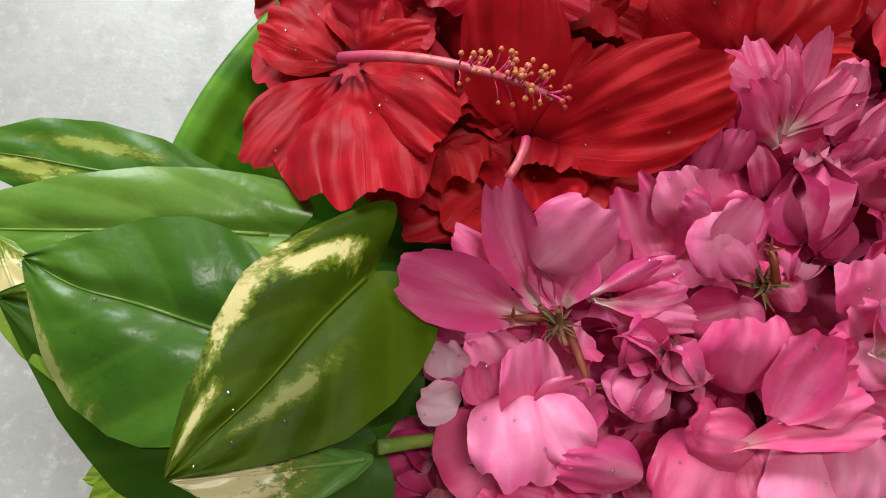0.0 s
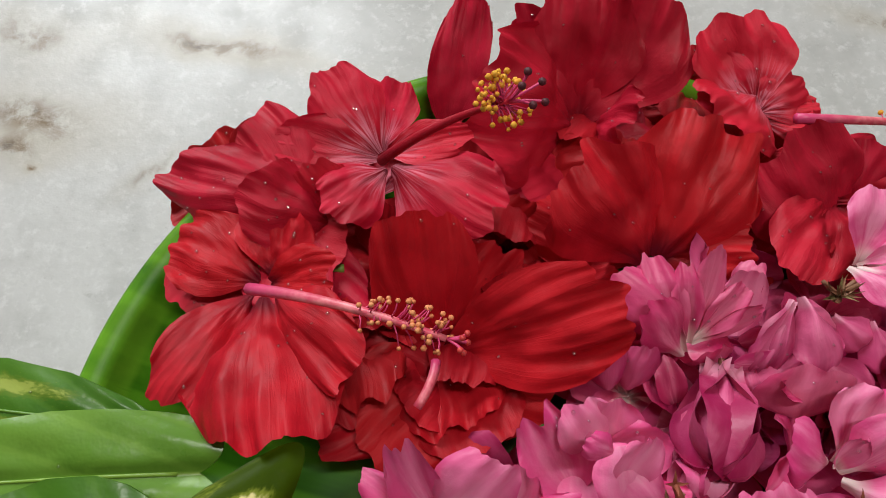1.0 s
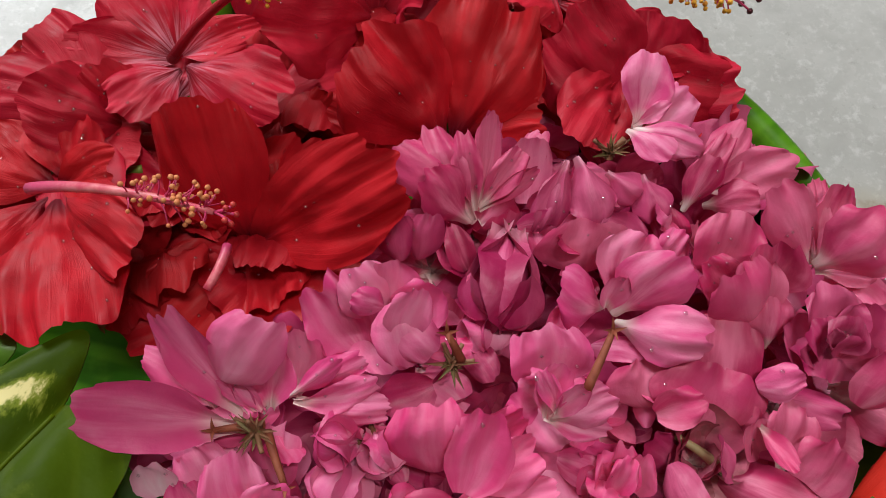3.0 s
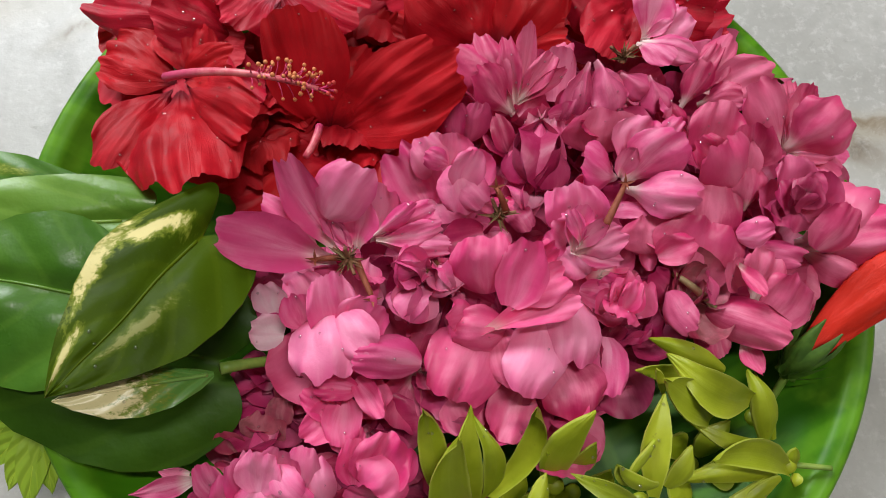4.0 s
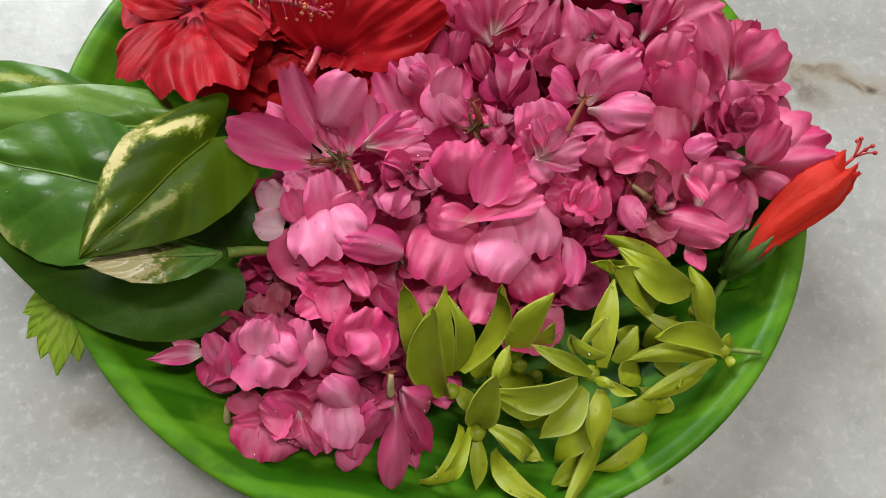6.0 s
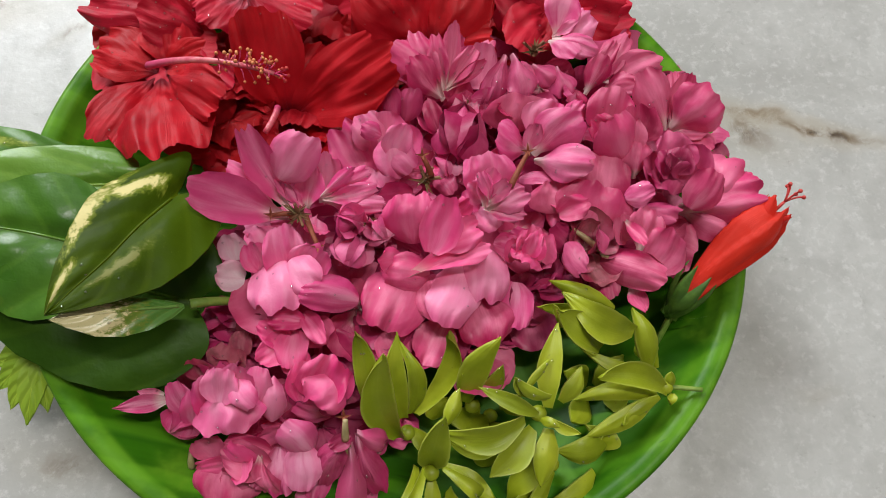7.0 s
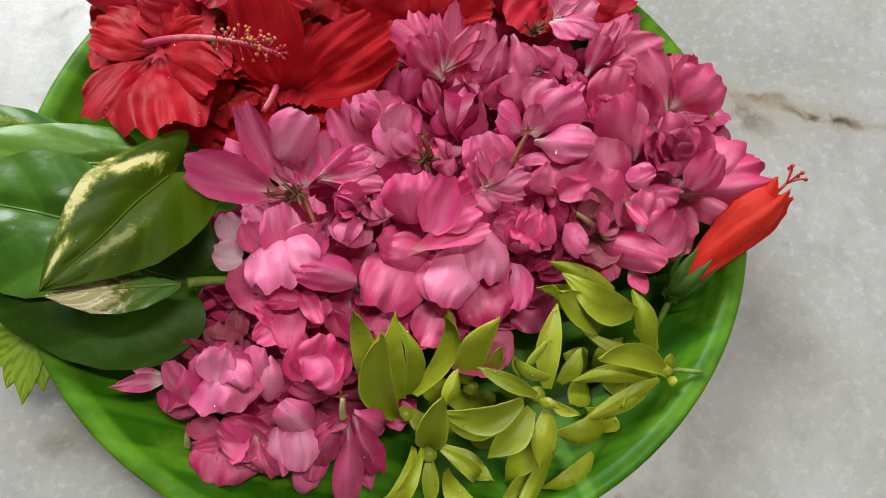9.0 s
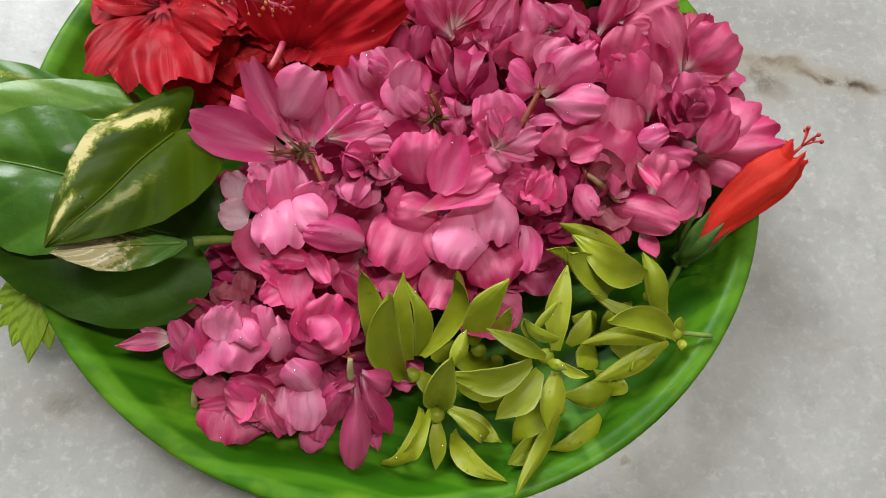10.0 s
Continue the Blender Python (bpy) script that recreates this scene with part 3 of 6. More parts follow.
def pothos(base, tip, wide, material, label, seed, shape="heart", **more):
    owner = thing("pothos_leaf", base, label, "leaf", "leaves on the plate")
    more = dict(ruffle=0.10, seed=seed, nu=40, nv=32, crumple=0.55, facing=(0, -0.2, 1), **more)
    petal(owner, shape, material, base, tip, wide, "blade", thick=0.0006, **more)
    verts, _, _ = sheet(shape, base, tip, wide, wet=False, **more)
    spine = [verts[i * 33 + 16] for i in range(2, 39)]
    tv, tf, tu = tube(spine, [0.0007 - 0.00055 * i / 36 for i in range(37)], 6)
    mesh_object("midrib", [p - owner.location for p in tv], tf, material, owner, "", [(a, 0.0) for a, _ in tu])
    return owner


def loose_petal(at, rng, material, seed):
    """One small fallen petal, tilted at random."""
    owner = thing("oleander_petal", at, "small loose pink oleander petal among the flowers", "petal", "loose oleander petals")
    f, rise, long = rng.uniform(0, 2 * math.pi), rng.uniform(-0.1, 0.9), rng.uniform(0.010, 0.017)
    tip = Vector(at) + Vector((math.cos(f), math.sin(f), rise)).normalized() * long
    petal(owner, "round", material, at, tip, long * rng.uniform(0.55, 0.9), cup=rng.uniform(-0.7, 0.7), bulge=rng.uniform(-0.05, 0.16), roll=rng.uniform(-50, 50), ruffle=rng.uniform(0.5, 1.1), curl=rng.uniform(-0.2, 0.2), seed=seed, nu=12, nv=12, facing=(0, -0.35, 1), crumple=0.9)


def pale_stalk(a, b):
    owner = thing("oleander_stalk", a, "short pale green-brown flower stalk", "stalk", "brown oleander stalks")
    rod(owner, "stem", a, b, 0.0009, 0.0015, PALE, sag=(0, 0, 0.001))
    for k in range(5):
        f = k * 1.257
        q = Vector(b) + (Vector(b) - Vector(a)).normalized() * 0.004 + Vector((math.cos(f), math.sin(f), 0.3)) * 0.0022
        petal(owner, "sepal", OLIVE, b, q, 0.0022, "sepal", seed=k, nu=5, nv=4, wet=False)


def hibiscus_bud(base, neck, tip, stigma, stalk_end):
    """A furled scarlet flower in its green calyx, with the stigma out at its tip."""
    owner = thing("hibiscus_bud", base, "furled scarlet hibiscus bud in a green calyx across the rim", "flower bud")
    base, neck, tip, stigma = Vector(base), Vector(neck), Vector(tip), Vector(stigma)
    way = (tip - base).normalized()
    a = way.cross(Vector((0, 0, 1))).normalized()
    b = a.cross(way)
    long = (tip - base).length
    girth = [(0, 0.0030), (0.2, 0.0046), (0.4, 0.0066), (0.6, 0.0082), (0.78, 0.0090), (0.9, 0.0078), (0.96, 0.0062), (1, 0.0056)]
    verts, faces, uvs, n, rows = [], [], [], 60, 40
    for i in range(rows + 1):
        u = i / rows
        for k in range(n):
            f = 2 * math.pi * k / n
            turn = (f * 5 / (2 * math.pi) + u * 1.1) % 1.0
            r = curve_of(girth, u) * (1.0 + 0.22 * (turn - 0.5) * min(1, u * 2.2)) + 0.0006 * noise.noise(Vector((math.cos(f) * 2.5, math.sin(f) * 2.5, u * 3)))
            ragged = 0.10 * (turn - 0.35) * max(0.0, (u - 0.8) / 0.2) + 0.03 * noise.noise(Vector((f * 4, 2, 0))) * max(0.0, (u - 0.9) / 0.1)
            verts.append(base + way * long * (u + ragged) + (a * math.cos(f) + b * math.sin(f) * 0.82) * r - owner.location)
            uvs.append((0.35 + 0.6 * u, turn * 2 - 1))
    for i in range(rows):
        for k in range(n):
            p, q = i * n + k, i * n + (k + 1) % n
            faces.append((p, q, q + n, p + n))
    mesh_object("furled_petals", verts, faces, SCARLET, owner, "spirally furled scarlet petals", uvs)
    for k in range(4):
        f = 2 * math.pi * k / 4 + 0.5
        out = a * math.cos(f) + b * math.sin(f)
        petal(owner, "spear", SCARLET, tip - way * 0.012 + out * 0.003, tip + way * (0.001 + 0.002 * (k % 2)) + out * 0.0075, 0.008, cup=-0.8, bulge=0.05, ruffle=0.4, seed=900 + k, nu=10, nv=8, facing=out, wet=False)
    for k in range(6):
        f = 2 * math.pi * k / 6
        out = a * math.cos(f) + b * math.sin(f)
        petal(owner, "sepal", CALYX, base - way * 0.003, neck + way * 0.004 + out * 0.0072, 0.0085, "sepal", "pointed green sepal", cup=-0.6, bulge=0.14, ruffle=0.1, seed=920 + k, nu=8, nv=6, facing=out, wet=False)
        petal(owner, "sepal", CALYX, base - way * 0.004, base + way * 0.008 + out * 0.011, 0.0026, "bract", "thin green bract", cup=0, bulge=0.05, ruffle=0.1, seed=940 + k, nu=6, nv=3, facing=out, wet=False)
    rod(owner, "stalk", base, stalk_end, 0.0015, 0.0012, STALK)
    style = rod(owner, "style", tip - way * 0.01, stigma - way * 0.004, 0.0007, 0.0006, STIGMA_RED)
    for k in range(5):
        f = 2 * math.pi * k / 5
        q = stigma + (a * math.cos(f) + b * math.sin(f)) * 0.004 + way * 0.002
        branch_v, branch_f, _ = tube(bow(stigma - way * 0.004, q, way * 0.001, 5), [0.0004] * 6, 5)
        mesh_object("style_branch", [p - owner.location for p in branch_v], branch_f, STIGMA_RED, style)
        bv, bf = [], []
        ball(bv, bf, q, 0.0009, 5, 8)
        mesh_object("stigma", [p - owner.location for p in bv], bf, STIGMA_RED, style)
    return owner


def box(name, lo, hi, material, parent=None, label=""):
    x0, y0, z0 = lo
    x1, y1, z1 = hi
    verts = [Vector(p) for p in ((x0, y0, z0), (x1, y0, z0), (x1, y1, z0), (x0, y1, z0), (x0, y0, z1), (x1, y0, z1), (x1, y1, z1), (x0, y1, z1))]
    faces = [(3, 2, 1, 0), (4, 5, 6, 7), (0, 1, 5, 4), (1, 2, 6, 5), (2, 3, 7, 6), (3, 0, 4, 7)]
    return mesh_object(name, verts, faces, material, parent, label, smooth=False)


# ---- the room ----
tagged(box("floor", (-1.9, -1.9, -0.06), (1.9, 1.9, 0.0), MARBLE), "pale grey polished marble floor with brown stains", "floor", "", "structure")
tagged(box("ceiling", (-2.02, -2.02, 2.7), (2.02, 2.02, 2.8), CEILING), "plain grey-beige painted ceiling", "ceiling", "", "structure")
tagged(box("wall_west", (-2.02, -1.9, -0.06), (-1.9, 1.9, 2.7), WALL), "plain tan painted wall", "wall", "", "structure")
tagged(box("wall_south", (-2.02, -2.02, -0.06), (2.02, -1.9, 2.7), WALL), "plain tan painted wall", "wall", "", "structure")
tagged(box("wall_east", (1.9, -1.9, -0.06), (2.02, 1.9, 2.7), WALL), "plain tan painted wall", "wall", "", "structure")
wx0, wx1, wz0, wz1 = WINDOW_X - 0.65, WINDOW_X + 0.65, WINDOW_Z - 0.6, WINDOW_Z + 0.6
north = tagged(new("wall_north"), "plain tan painted wall with a window", "wall", "", "structure")
box("wall_part", (-2.02, 1.9, -0.06), (wx0, 2.02, 2.7), WALL, north)
box("wall_part", (wx1, 1.9, -0.06), (2.02, 2.02, 2.7), WALL, north)
box("wall_part", (wx0, 1.9, -0.06), (wx1, 2.02, wz0), WALL, north)
box("wall_part", (wx0, 1.9, wz1), (wx1, 2.02, 2.7), WALL, north)
win = tagged(new("window_1"), "painted window frame open to daylight", "window", "", "structure")
box("window_sill", (wx0, 1.92, wz0), (wx1, 2.04, wz0 + 0.03), WOOD, win)
box("window_frame", (wx0, 1.95, wz1 - 0.04), (wx1, 2.0, wz1), WOOD, win)
box("window_frame", (wx0, 1.95, wz0 + 0.03), (wx0 + 0.04, 2.0, wz1 - 0.04), WOOD, win)
box("window_frame", (wx1 - 0.04, 1.95, wz0 + 0.03), (wx1, 2.0, wz1 - 0.04), WOOD, win)

# ---- the plate ----
PROFILE = [(0.0, 0.0050), (0.060, 0.0050), (0.098, 0.0052), (0.108, 0.0066), (0.118, 0.0105), (0.128, 0.0172), (0.136, 0.0240), (0.1408, 0.0286), (0.1418, 0.0310), (0.1438, 0.0330),
           (0.1462, 0.0337), (0.1484, 0.0342), (0.1498, 0.0334), (0.1500, 0.0318), (0.1488, 0.0306), (0.1462, 0.0290), (0.1400, 0.0232), (0.130, 0.0140), (0.120, 0.0068), (0.108, 0.0028), (0.100, 0.0008), (0.096, 0.0), (0.092, 0.0008), (0.060, 0.0020), (0.0, 0.0020)]


def lathe(name, profile, segs, material, parent=None, label=""):
    verts, faces = [], []
    for r, z in profile:
        for k in range(segs):
            f = 2 * math.pi * k / segs
            oval = 0.995 * (1 - 0.0164 * math.cos(2 * (f - 1.167)))
            verts.append(Vector((r * oval * math.cos(f), r * oval * math.sin(f) + 0.0009, z * 0.95)))
    for i in range(len(profile) - 1):
        for k in range(segs):
            a, b = i * segs + k, i * segs + (k + 1) % segs
            faces.append((a, b, b + segs, a + segs))
    return mesh_object(name, verts, faces, material, parent, label)


plate = lathe("plate", PROFILE, 160, PLATE)
tagged(plate, "round green leaf-patterned melamine plate on the floor", "plate", "", "thing")


def lobed_leaf(base, tip, wide, material, seed):
    """A yellow-green leaf with pointed lobes."""
    owner = thing("lobed_leaf", base, "yellow-green pointed lobed leaf under the plate's edge", "leaf", "leaves on the plate")
    base, tip = Vector(base), Vector(tip)
    ahead = tip - base
    side = ahead.cross(Vector((0, 0, 1))).normalized()
    for k, (turn, share) in enumerate(((0, 1.0), (-17, 0.88), (-38, 0.80), (34, 0.72), (16, 0.84), (-62, 0.7))):
        way = Matrix.Rotation(radians(turn), 3, "Z") @ ahead * share
        petal(owner, "spear", material, base, base + way, wide * 0.42, "lobe", cup=0.15, bulge=0.06, ruffle=0.2, seed=seed + k, nu=14, nv=8, thick=0.0005)
    return owner


def pothos_stalk(a, b):
    owner = thing("leaf_stalk", a, "smooth green leaf stalk lying across the plate", "stalk")
    rod(owner, "stem", a, b, 0.0019, 0.0016, STALK, sag=(0, 0, 0.002), segs=10)


def flower_stalk(a, b):
    owner = thing("flower_stalk", a, "thin pink-red flower stalk", "stalk")
    rod(owner, "stem", a, b, 0.0014, 0.0012, COLUMN, sag=(0.001, 0, 0.001))


def brown_stalk(a, b):
    owner = thing("oleander_stalk", a, "short reddish-brown flower stalk", "stalk", "brown oleander stalks")
    rod(owner, "stem", a, b, 0.0008, 0.0013, RUST, sag=(0, 0, 0.001))
    for k in range(4):
        f = k * 1.57
        q = Vector(a) + Vector((math.cos(f), math.sin(f), 0.7)) * 0.003
        petal(owner, "sepal", RUST, a, q, 0.0011, "sepal", seed=k, nu=5, nv=4, wet=False)


def green_calyx(a, b, c):
    owner = thing("hibiscus_calyx", a, "green hibiscus calyx with its stalk between red petals", "calyx")
    pts = bow(a, b, (0, 0, 0.001), 8)
    verts, faces, uvs = tube(pts, [0.0035, 0.0052, 0.0058, 0.006, 0.0058, 0.0052, 0.0045, 0.0038, 0.003], 12)
    mesh_object("cup", [p - owner.location for p in verts], faces, CALYX, owner, "", uvs)
    for k in range(5):
        f = 2 * math.pi * k / 5
        q = Vector(b) + Vector((0.008, math.cos(f) * 0.004, math.sin(f) * 0.004))
        petal(owner, "sepal", CALYX, b, q, 0.002, "bract", seed=k, nu=5, nv=3, wet=False)
    rod(owner, "stalk", b, c, 0.0016, 0.0014, STALK)


def dry_calyx(at, seed):
    """A tuft of brown sepals and stubs where blossoms join."""
    rng = random.Random(seed)
    owner = thing("oleander_calyx", at, "tuft of dry brown-green sepals between pink petals", "calyx", "dry sepals")
    at = Vector(at)
    for k in range(24):
        out = Vector((rng.gauss(0, 1), rng.gauss(0, 1), rng.uniform(0.1, 1.0))).normalized()
        petal(owner, "sepal", BROWN if k % 3 else OLIVE, at - out * 0.002, at + out * rng.uniform(0.003, 0.0075), 0.0015, "sepal", cup=0.6, bulge=rng.uniform(-0.2, 0.25), seed=seed * 5 + k, nu=6, nv=4, wet=False)
    for k in range(3):
        out = Vector((rng.gauss(0, 1), rng.gauss(0, 1), 0.4)).normalized()
        rod(owner, "stub", at, at + out * 0.006, 0.0008, 0.0006, BROWN)


def water_drops(count):
    """Fine drops on petals and leaves."""
    rng = random.Random(4)
    verts, faces = [], []
    for p, up in rng.sample(SURFACE, count):
        r = rng.uniform(0.0003, 0.0007)
        ball(verts, faces, p + up * r * 0.2, r, 6, 10, 0.7)
    ob = mesh_object("water_drops", verts, faces, WATER)
    tagged(ob, "fine clear water drops on petals and leaves", "water drops", "", "stuff")


# ---- leaves, flowers and buds on the plate ----
L_TOP = leaf_skin("variegated_leaf", (0.028, 0.052, 0.001), (0.050, 0.086, 0.002), [(0.42, 0.90, 0.26, 0.14, -8, 1.0), (0.24, 0.56, 0.34, 0.060, 74, 1.0), (0.85, 0.55, 0.14, 0.14, 0, 0.8), (0.57, -0.28, 0.20, 0.11, 20, 0.22)], rough=0.38, gloss=0.06)
L_GREEN = leaf_skin("glossy_green_leaf", (0.030, 0.105, 0.006), (0.075, 0.19, 0.014), [(0.75, -1.0, 0.3, 0.2, 0, 0.3)], speck=0.12, rough=0.24, gloss=0.4)
L_PALE = leaf_skin("pale_green_leaf", (0.085, 0.20, 0.018), (0.15, 0.29, 0.035), [(0.4, -0.9, 0.4, 0.16, 0, 0.35)], speck=0.25)
L_EDGED = leaf_skin("speckled_leaf", (0.035, 0.12, 0.010), (0.08, 0.20, 0.018), [(0.35, -0.35, 0.12, 0.25, 10, 0.8), (0.7, -0.3, 0.16, 0.3, 0, 0.8), (0.5, 0.5, 0.2, 0.16, 0, 0.5)], (0.50, 0.55, 0.12), 0.6)
L_RIM = leaf_skin("yellow_edged_leaf", (0.09, 0.20, 0.012), (0.18, 0.30, 0.03), [(0.30, 0.0, 0.22, 0.9, 0, 1.0)], (0.66, 0.58, 0.26), 0.3)
L_DARK = leaf_skin("dark_green_leaf", (0.020, 0.056, 0.003), (0.038, 0.095, 0.005), [(0.86, 0.55, 0.09, 0.3, 0, 0.8)], speck=0.05, rough=0.34, gloss=0.12)
L_CREAM = leaf_skin("cream_and_green_leaf", (0.07, 0.20, 0.03), (0.14, 0.30, 0.06), [(0.80, 0.0, 0.40, 1.8, 0, 1.0)], (0.72, 0.64, 0.34), 0.3)
L_LIME = leaf_skin("yellow_green_lobed_leaf", (0.16, 0.30, 0.015), (0.28, 0.42, 0.03), speck=0.1, rough=0.4)

pothos((-0.1043, 0.0217, 0.0450), (-0.1196, 0.0246, 0.0450), 0.0083, L_LIME, 'small yellow-green leaf tip', 18, shape='oval')
pothos((-0.0810, -0.0380, 0.0380), (-0.1710, -0.0100, 0.0560), 0.0708, L_DARK, 'dark green pothos leaf at the bottom of the pile', 11, cup=-0.05, bulge=0.03, sides=(1.10, 0.90), lobes=(0.12, 0.1), shape='heart')
pothos((-0.1170, 0.0240, 0.0400), (-0.2030, 0.0360, 0.0440), 0.0248, L_EDGED, 'yellow-speckled green pothos leaf at the back', 12, cup=-0.12, bulge=0.05, sides=(0.89, 1.11), lobes=(0.1, 0.1), shape='oval')
pothos((-0.1040, 0.0110, 0.0460), (-0.2100, 0.0120, 0.0460), 0.0347, L_PALE, 'pale green glossy pothos leaf', 13, cup=-0.1, bulge=0.06, sides=(1.03, 0.97), lobes=(0.06, 0.06), shape='heart')
pothos((-0.1780, 0.0080, 0.0520), (-0.1510, -0.0310, 0.0520), 0.0170, L_RIM, 'yellow-edged pothos leaf beneath', 14, cup=-0.1, bulge=0.04, sides=(1.02, 0.98), lobes=(0.05, 0.05), shape='oval')
pothos((-0.1130, -0.0180, 0.0560), (-0.1630, -0.0020, 0.0620), 0.0548, L_GREEN, 'glossy mid-green pothos leaf', 15, cup=-0.1, bulge=0.05, sides=(1.13, 0.87), lobes=(0.14, 0.1), shape='heart')
pothos((-0.0780, -0.0450, 0.0540), (-0.1160, -0.0510, 0.0720), 0.0135, L_CREAM, 'folded cream and green pothos leaf', 16, cup=-0.1, bulge=0.05, sides=(1.30, 0.70), lobes=(0.1, 0.1), shape='oval')
pothos((-0.0790, -0.0020, 0.0600), (-0.1150, -0.0510, 0.0760), 0.0444, L_TOP, 'variegated green heart-shaped pothos leaf on top', 17, cup=-0.08, bulge=0.05, sides=(1.08, 0.92), lobes=(0.06, 0.27), shape='heart')
lobed_leaf((-0.1376, -0.0456, 0.0300), (-0.1453, -0.0751, 0.0220), 0.0267, L_LIME, 77)
pothos_stalk((-0.0779, -0.0424, 0.0470), (-0.0605, -0.0388, 0.0320))
hibiscus_under((0.0090, 0.1135, 0.0200), [
    (-0.0156, 0.0971, 0.0440, 0.0326, 0.2, 0.1, 0, 0.4, 0.0),
    (-0.0241, 0.0830, 0.0360, 0.0291, 0.2, 0.1, 0, 0.4, 0.0),
    (-0.0079, 0.0747, 0.0340, 0.0309, 0.2, 0.1, 0, 0.4, 0.0),
    (0.0366, 0.0970, 0.0340, 0.0335, 0.2, 0.08, 0, 0.4, 0.0),
    (0.0228, 0.1355, 0.0360, 0.0324, 0.2, 0.08, 0, 0.4, 0.0),
], 'crumpled red hibiscus flower under the others', 19, CRIMSON)
hibiscus_under((0.0840, 0.0876, 0.0350), [
    (0.1065, 0.1030, 0.0400, 0.0270, 0.2, 0.08, 0, 0.4, 0.0),
    (0.1202, 0.0779, 0.0350, 0.0267, 0.1, 0.1, 20, 0.4, 0.0),
    (0.0618, 0.0613, 0.0450, 0.0256, 0.2, 0.08, 0, 0.4, 0.0),
    (0.0566, 0.0918, 0.0400, 0.0283, 0.2, 0.08, 0, 0.4, 0.0),
], "dark red hibiscus flower at the plate's edge", 20, CRIMSON)
hibiscus_under((-0.0948, 0.0846, 0.0300), [
    (-0.1136, 0.0557, 0.0400, 0.0310, 0.2, 0.08, 0, 0.4, 0.0),
    (-0.0689, 0.0680, 0.0450, 0.0310, 0.2, 0.08, 0, 0.4, 0.0),
    (-0.0741, 0.0511, 0.0500, 0.0252, 0.2, 0.08, 0, 0.4, 0.0),
    (-0.0943, 0.1140, 0.0400, 0.0272, 0.2, 0.08, 0, 0.4, 0.0),
    (-0.0628, 0.0539, 0.0400, 0.0241, 0.2, 0.08, 0, 0.4, 0.0),
], 'red hibiscus flower low in the heap', 21, CRIMSON)
hibiscus_under((-0.0369, 0.0415, 0.0180), [
    (-0.0631, 0.0165, 0.0340, 0.0316, 0.2, 0.08, 0, 0.4, 0.0),
    (-0.0288, 0.0150, 0.0360, 0.0331, 0.2, 0.08, 0, 0.4, 0.0),
    (-0.0083, 0.0318, 0.0340, 0.0321, 0.2, 0.08, 0, 0.4, 0.0),
    (-0.0472, 0.0249, 0.0360, 0.0284, 0.2, 0.08, 0, 0.4, 0.0),
    (-0.0761, 0.0203, 0.0320, 0.0251, 0.2, 0.08, 0, 0.4, 0.0),
], 'red hibiscus flower half covered by others', 22, RED)
# filler hibiscus added to close gaps, their red darkened as painted shade
hibiscus_under((-0.0334, 0.1029, 0.0200), [
    (-0.0104, 0.0958, 0.0300, 0.0253, -0.1, 0.1, 0, 0.7, 0.0),
    (-0.0251, 0.0732, 0.0360, 0.0245, -0.1, 0.1, 0, 0.7, 0.0),
    (-0.0454, 0.0806, 0.0420, 0.0242, -0.1, 0.1, 0, 0.7, 0.0),
    (-0.0487, 0.1140, 0.0300, 0.0255, -0.1, 0.1, 0, 0.7, 0.0),
    (-0.0232, 0.1171, 0.0360, 0.0254, -0.1, 0.1, 0, 0.7, 0.0),
], 'shade-darkened red filler hibiscus deep in the heap', 23, SHADE_RED)
hibiscus_under((-0.0605, 0.0761, 0.0200), [
    (-0.0444, 0.0504, 0.0360, 0.0252, -0.1, 0.1, 0, 0.7, 0.0),
    (-0.0662, 0.0528, 0.0420, 0.0249, -0.1, 0.1, 0, 0.7, 0.0),
    (-0.0782, 0.0829, 0.0300, 0.0261, -0.1, 0.1, 0, 0.7, 0.0),
    (-0.0548, 0.0936, 0.0360, 0.0261, -0.1, 0.1, 0, 0.7, 0.0),
    (-0.0339, 0.0713, 0.0420, 0.0254, -0.1, 0.1, 0, 0.7, 0.0),
], 'shade-darkened red filler hibiscus deep in the heap', 24, SHADE_RED)
hibiscus_under((-0.0108, 0.1048, 0.0200), [
    (-0.0186, 0.0747, 0.0420, 0.0244, -0.1, 0.1, 0, 0.7, 0.0),
    (-0.0313, 0.1048, 0.0300, 0.0255, -0.1, 0.1, 0, 0.7, 0.0),
    (-0.0127, 0.1209, 0.0360, 0.0256, -0.1, 0.1, 0, 0.7, 0.0),
    (0.0095, 0.1032, 0.0420, 0.0251, -0.1, 0.1, 0, 0.7, 0.0),
    (0.0042, 0.0822, 0.0300, 0.0252, -0.1, 0.1, 0, 0.7, 0.0),
], 'shade-darkened red filler hibiscus deep in the heap', 25, SHADE_RED)
hibiscus_under((0.0526, 0.0816, 0.0200), [
    (0.0308, 0.0767, 0.0300, 0.0229, -0.1, 0.1, 0, 0.7, 0.0),
    (0.0437, 0.0950, 0.0360, 0.0230, -0.1, 0.1, 0, 0.7, 0.0),
    (0.0635, 0.0857, 0.0420, 0.0226, -0.1, 0.1, 0, 0.7, 0.0),
    (0.0658, 0.0662, 0.0300, 0.0228, -0.1, 0.1, 0, 0.7, 0.0),
    (0.0426, 0.0563, 0.0360, 0.0223, -0.1, 0.1, 0, 0.7, 0.0),
], 'shade-darkened red filler hibiscus deep in the heap', 26, SHADE_RED)
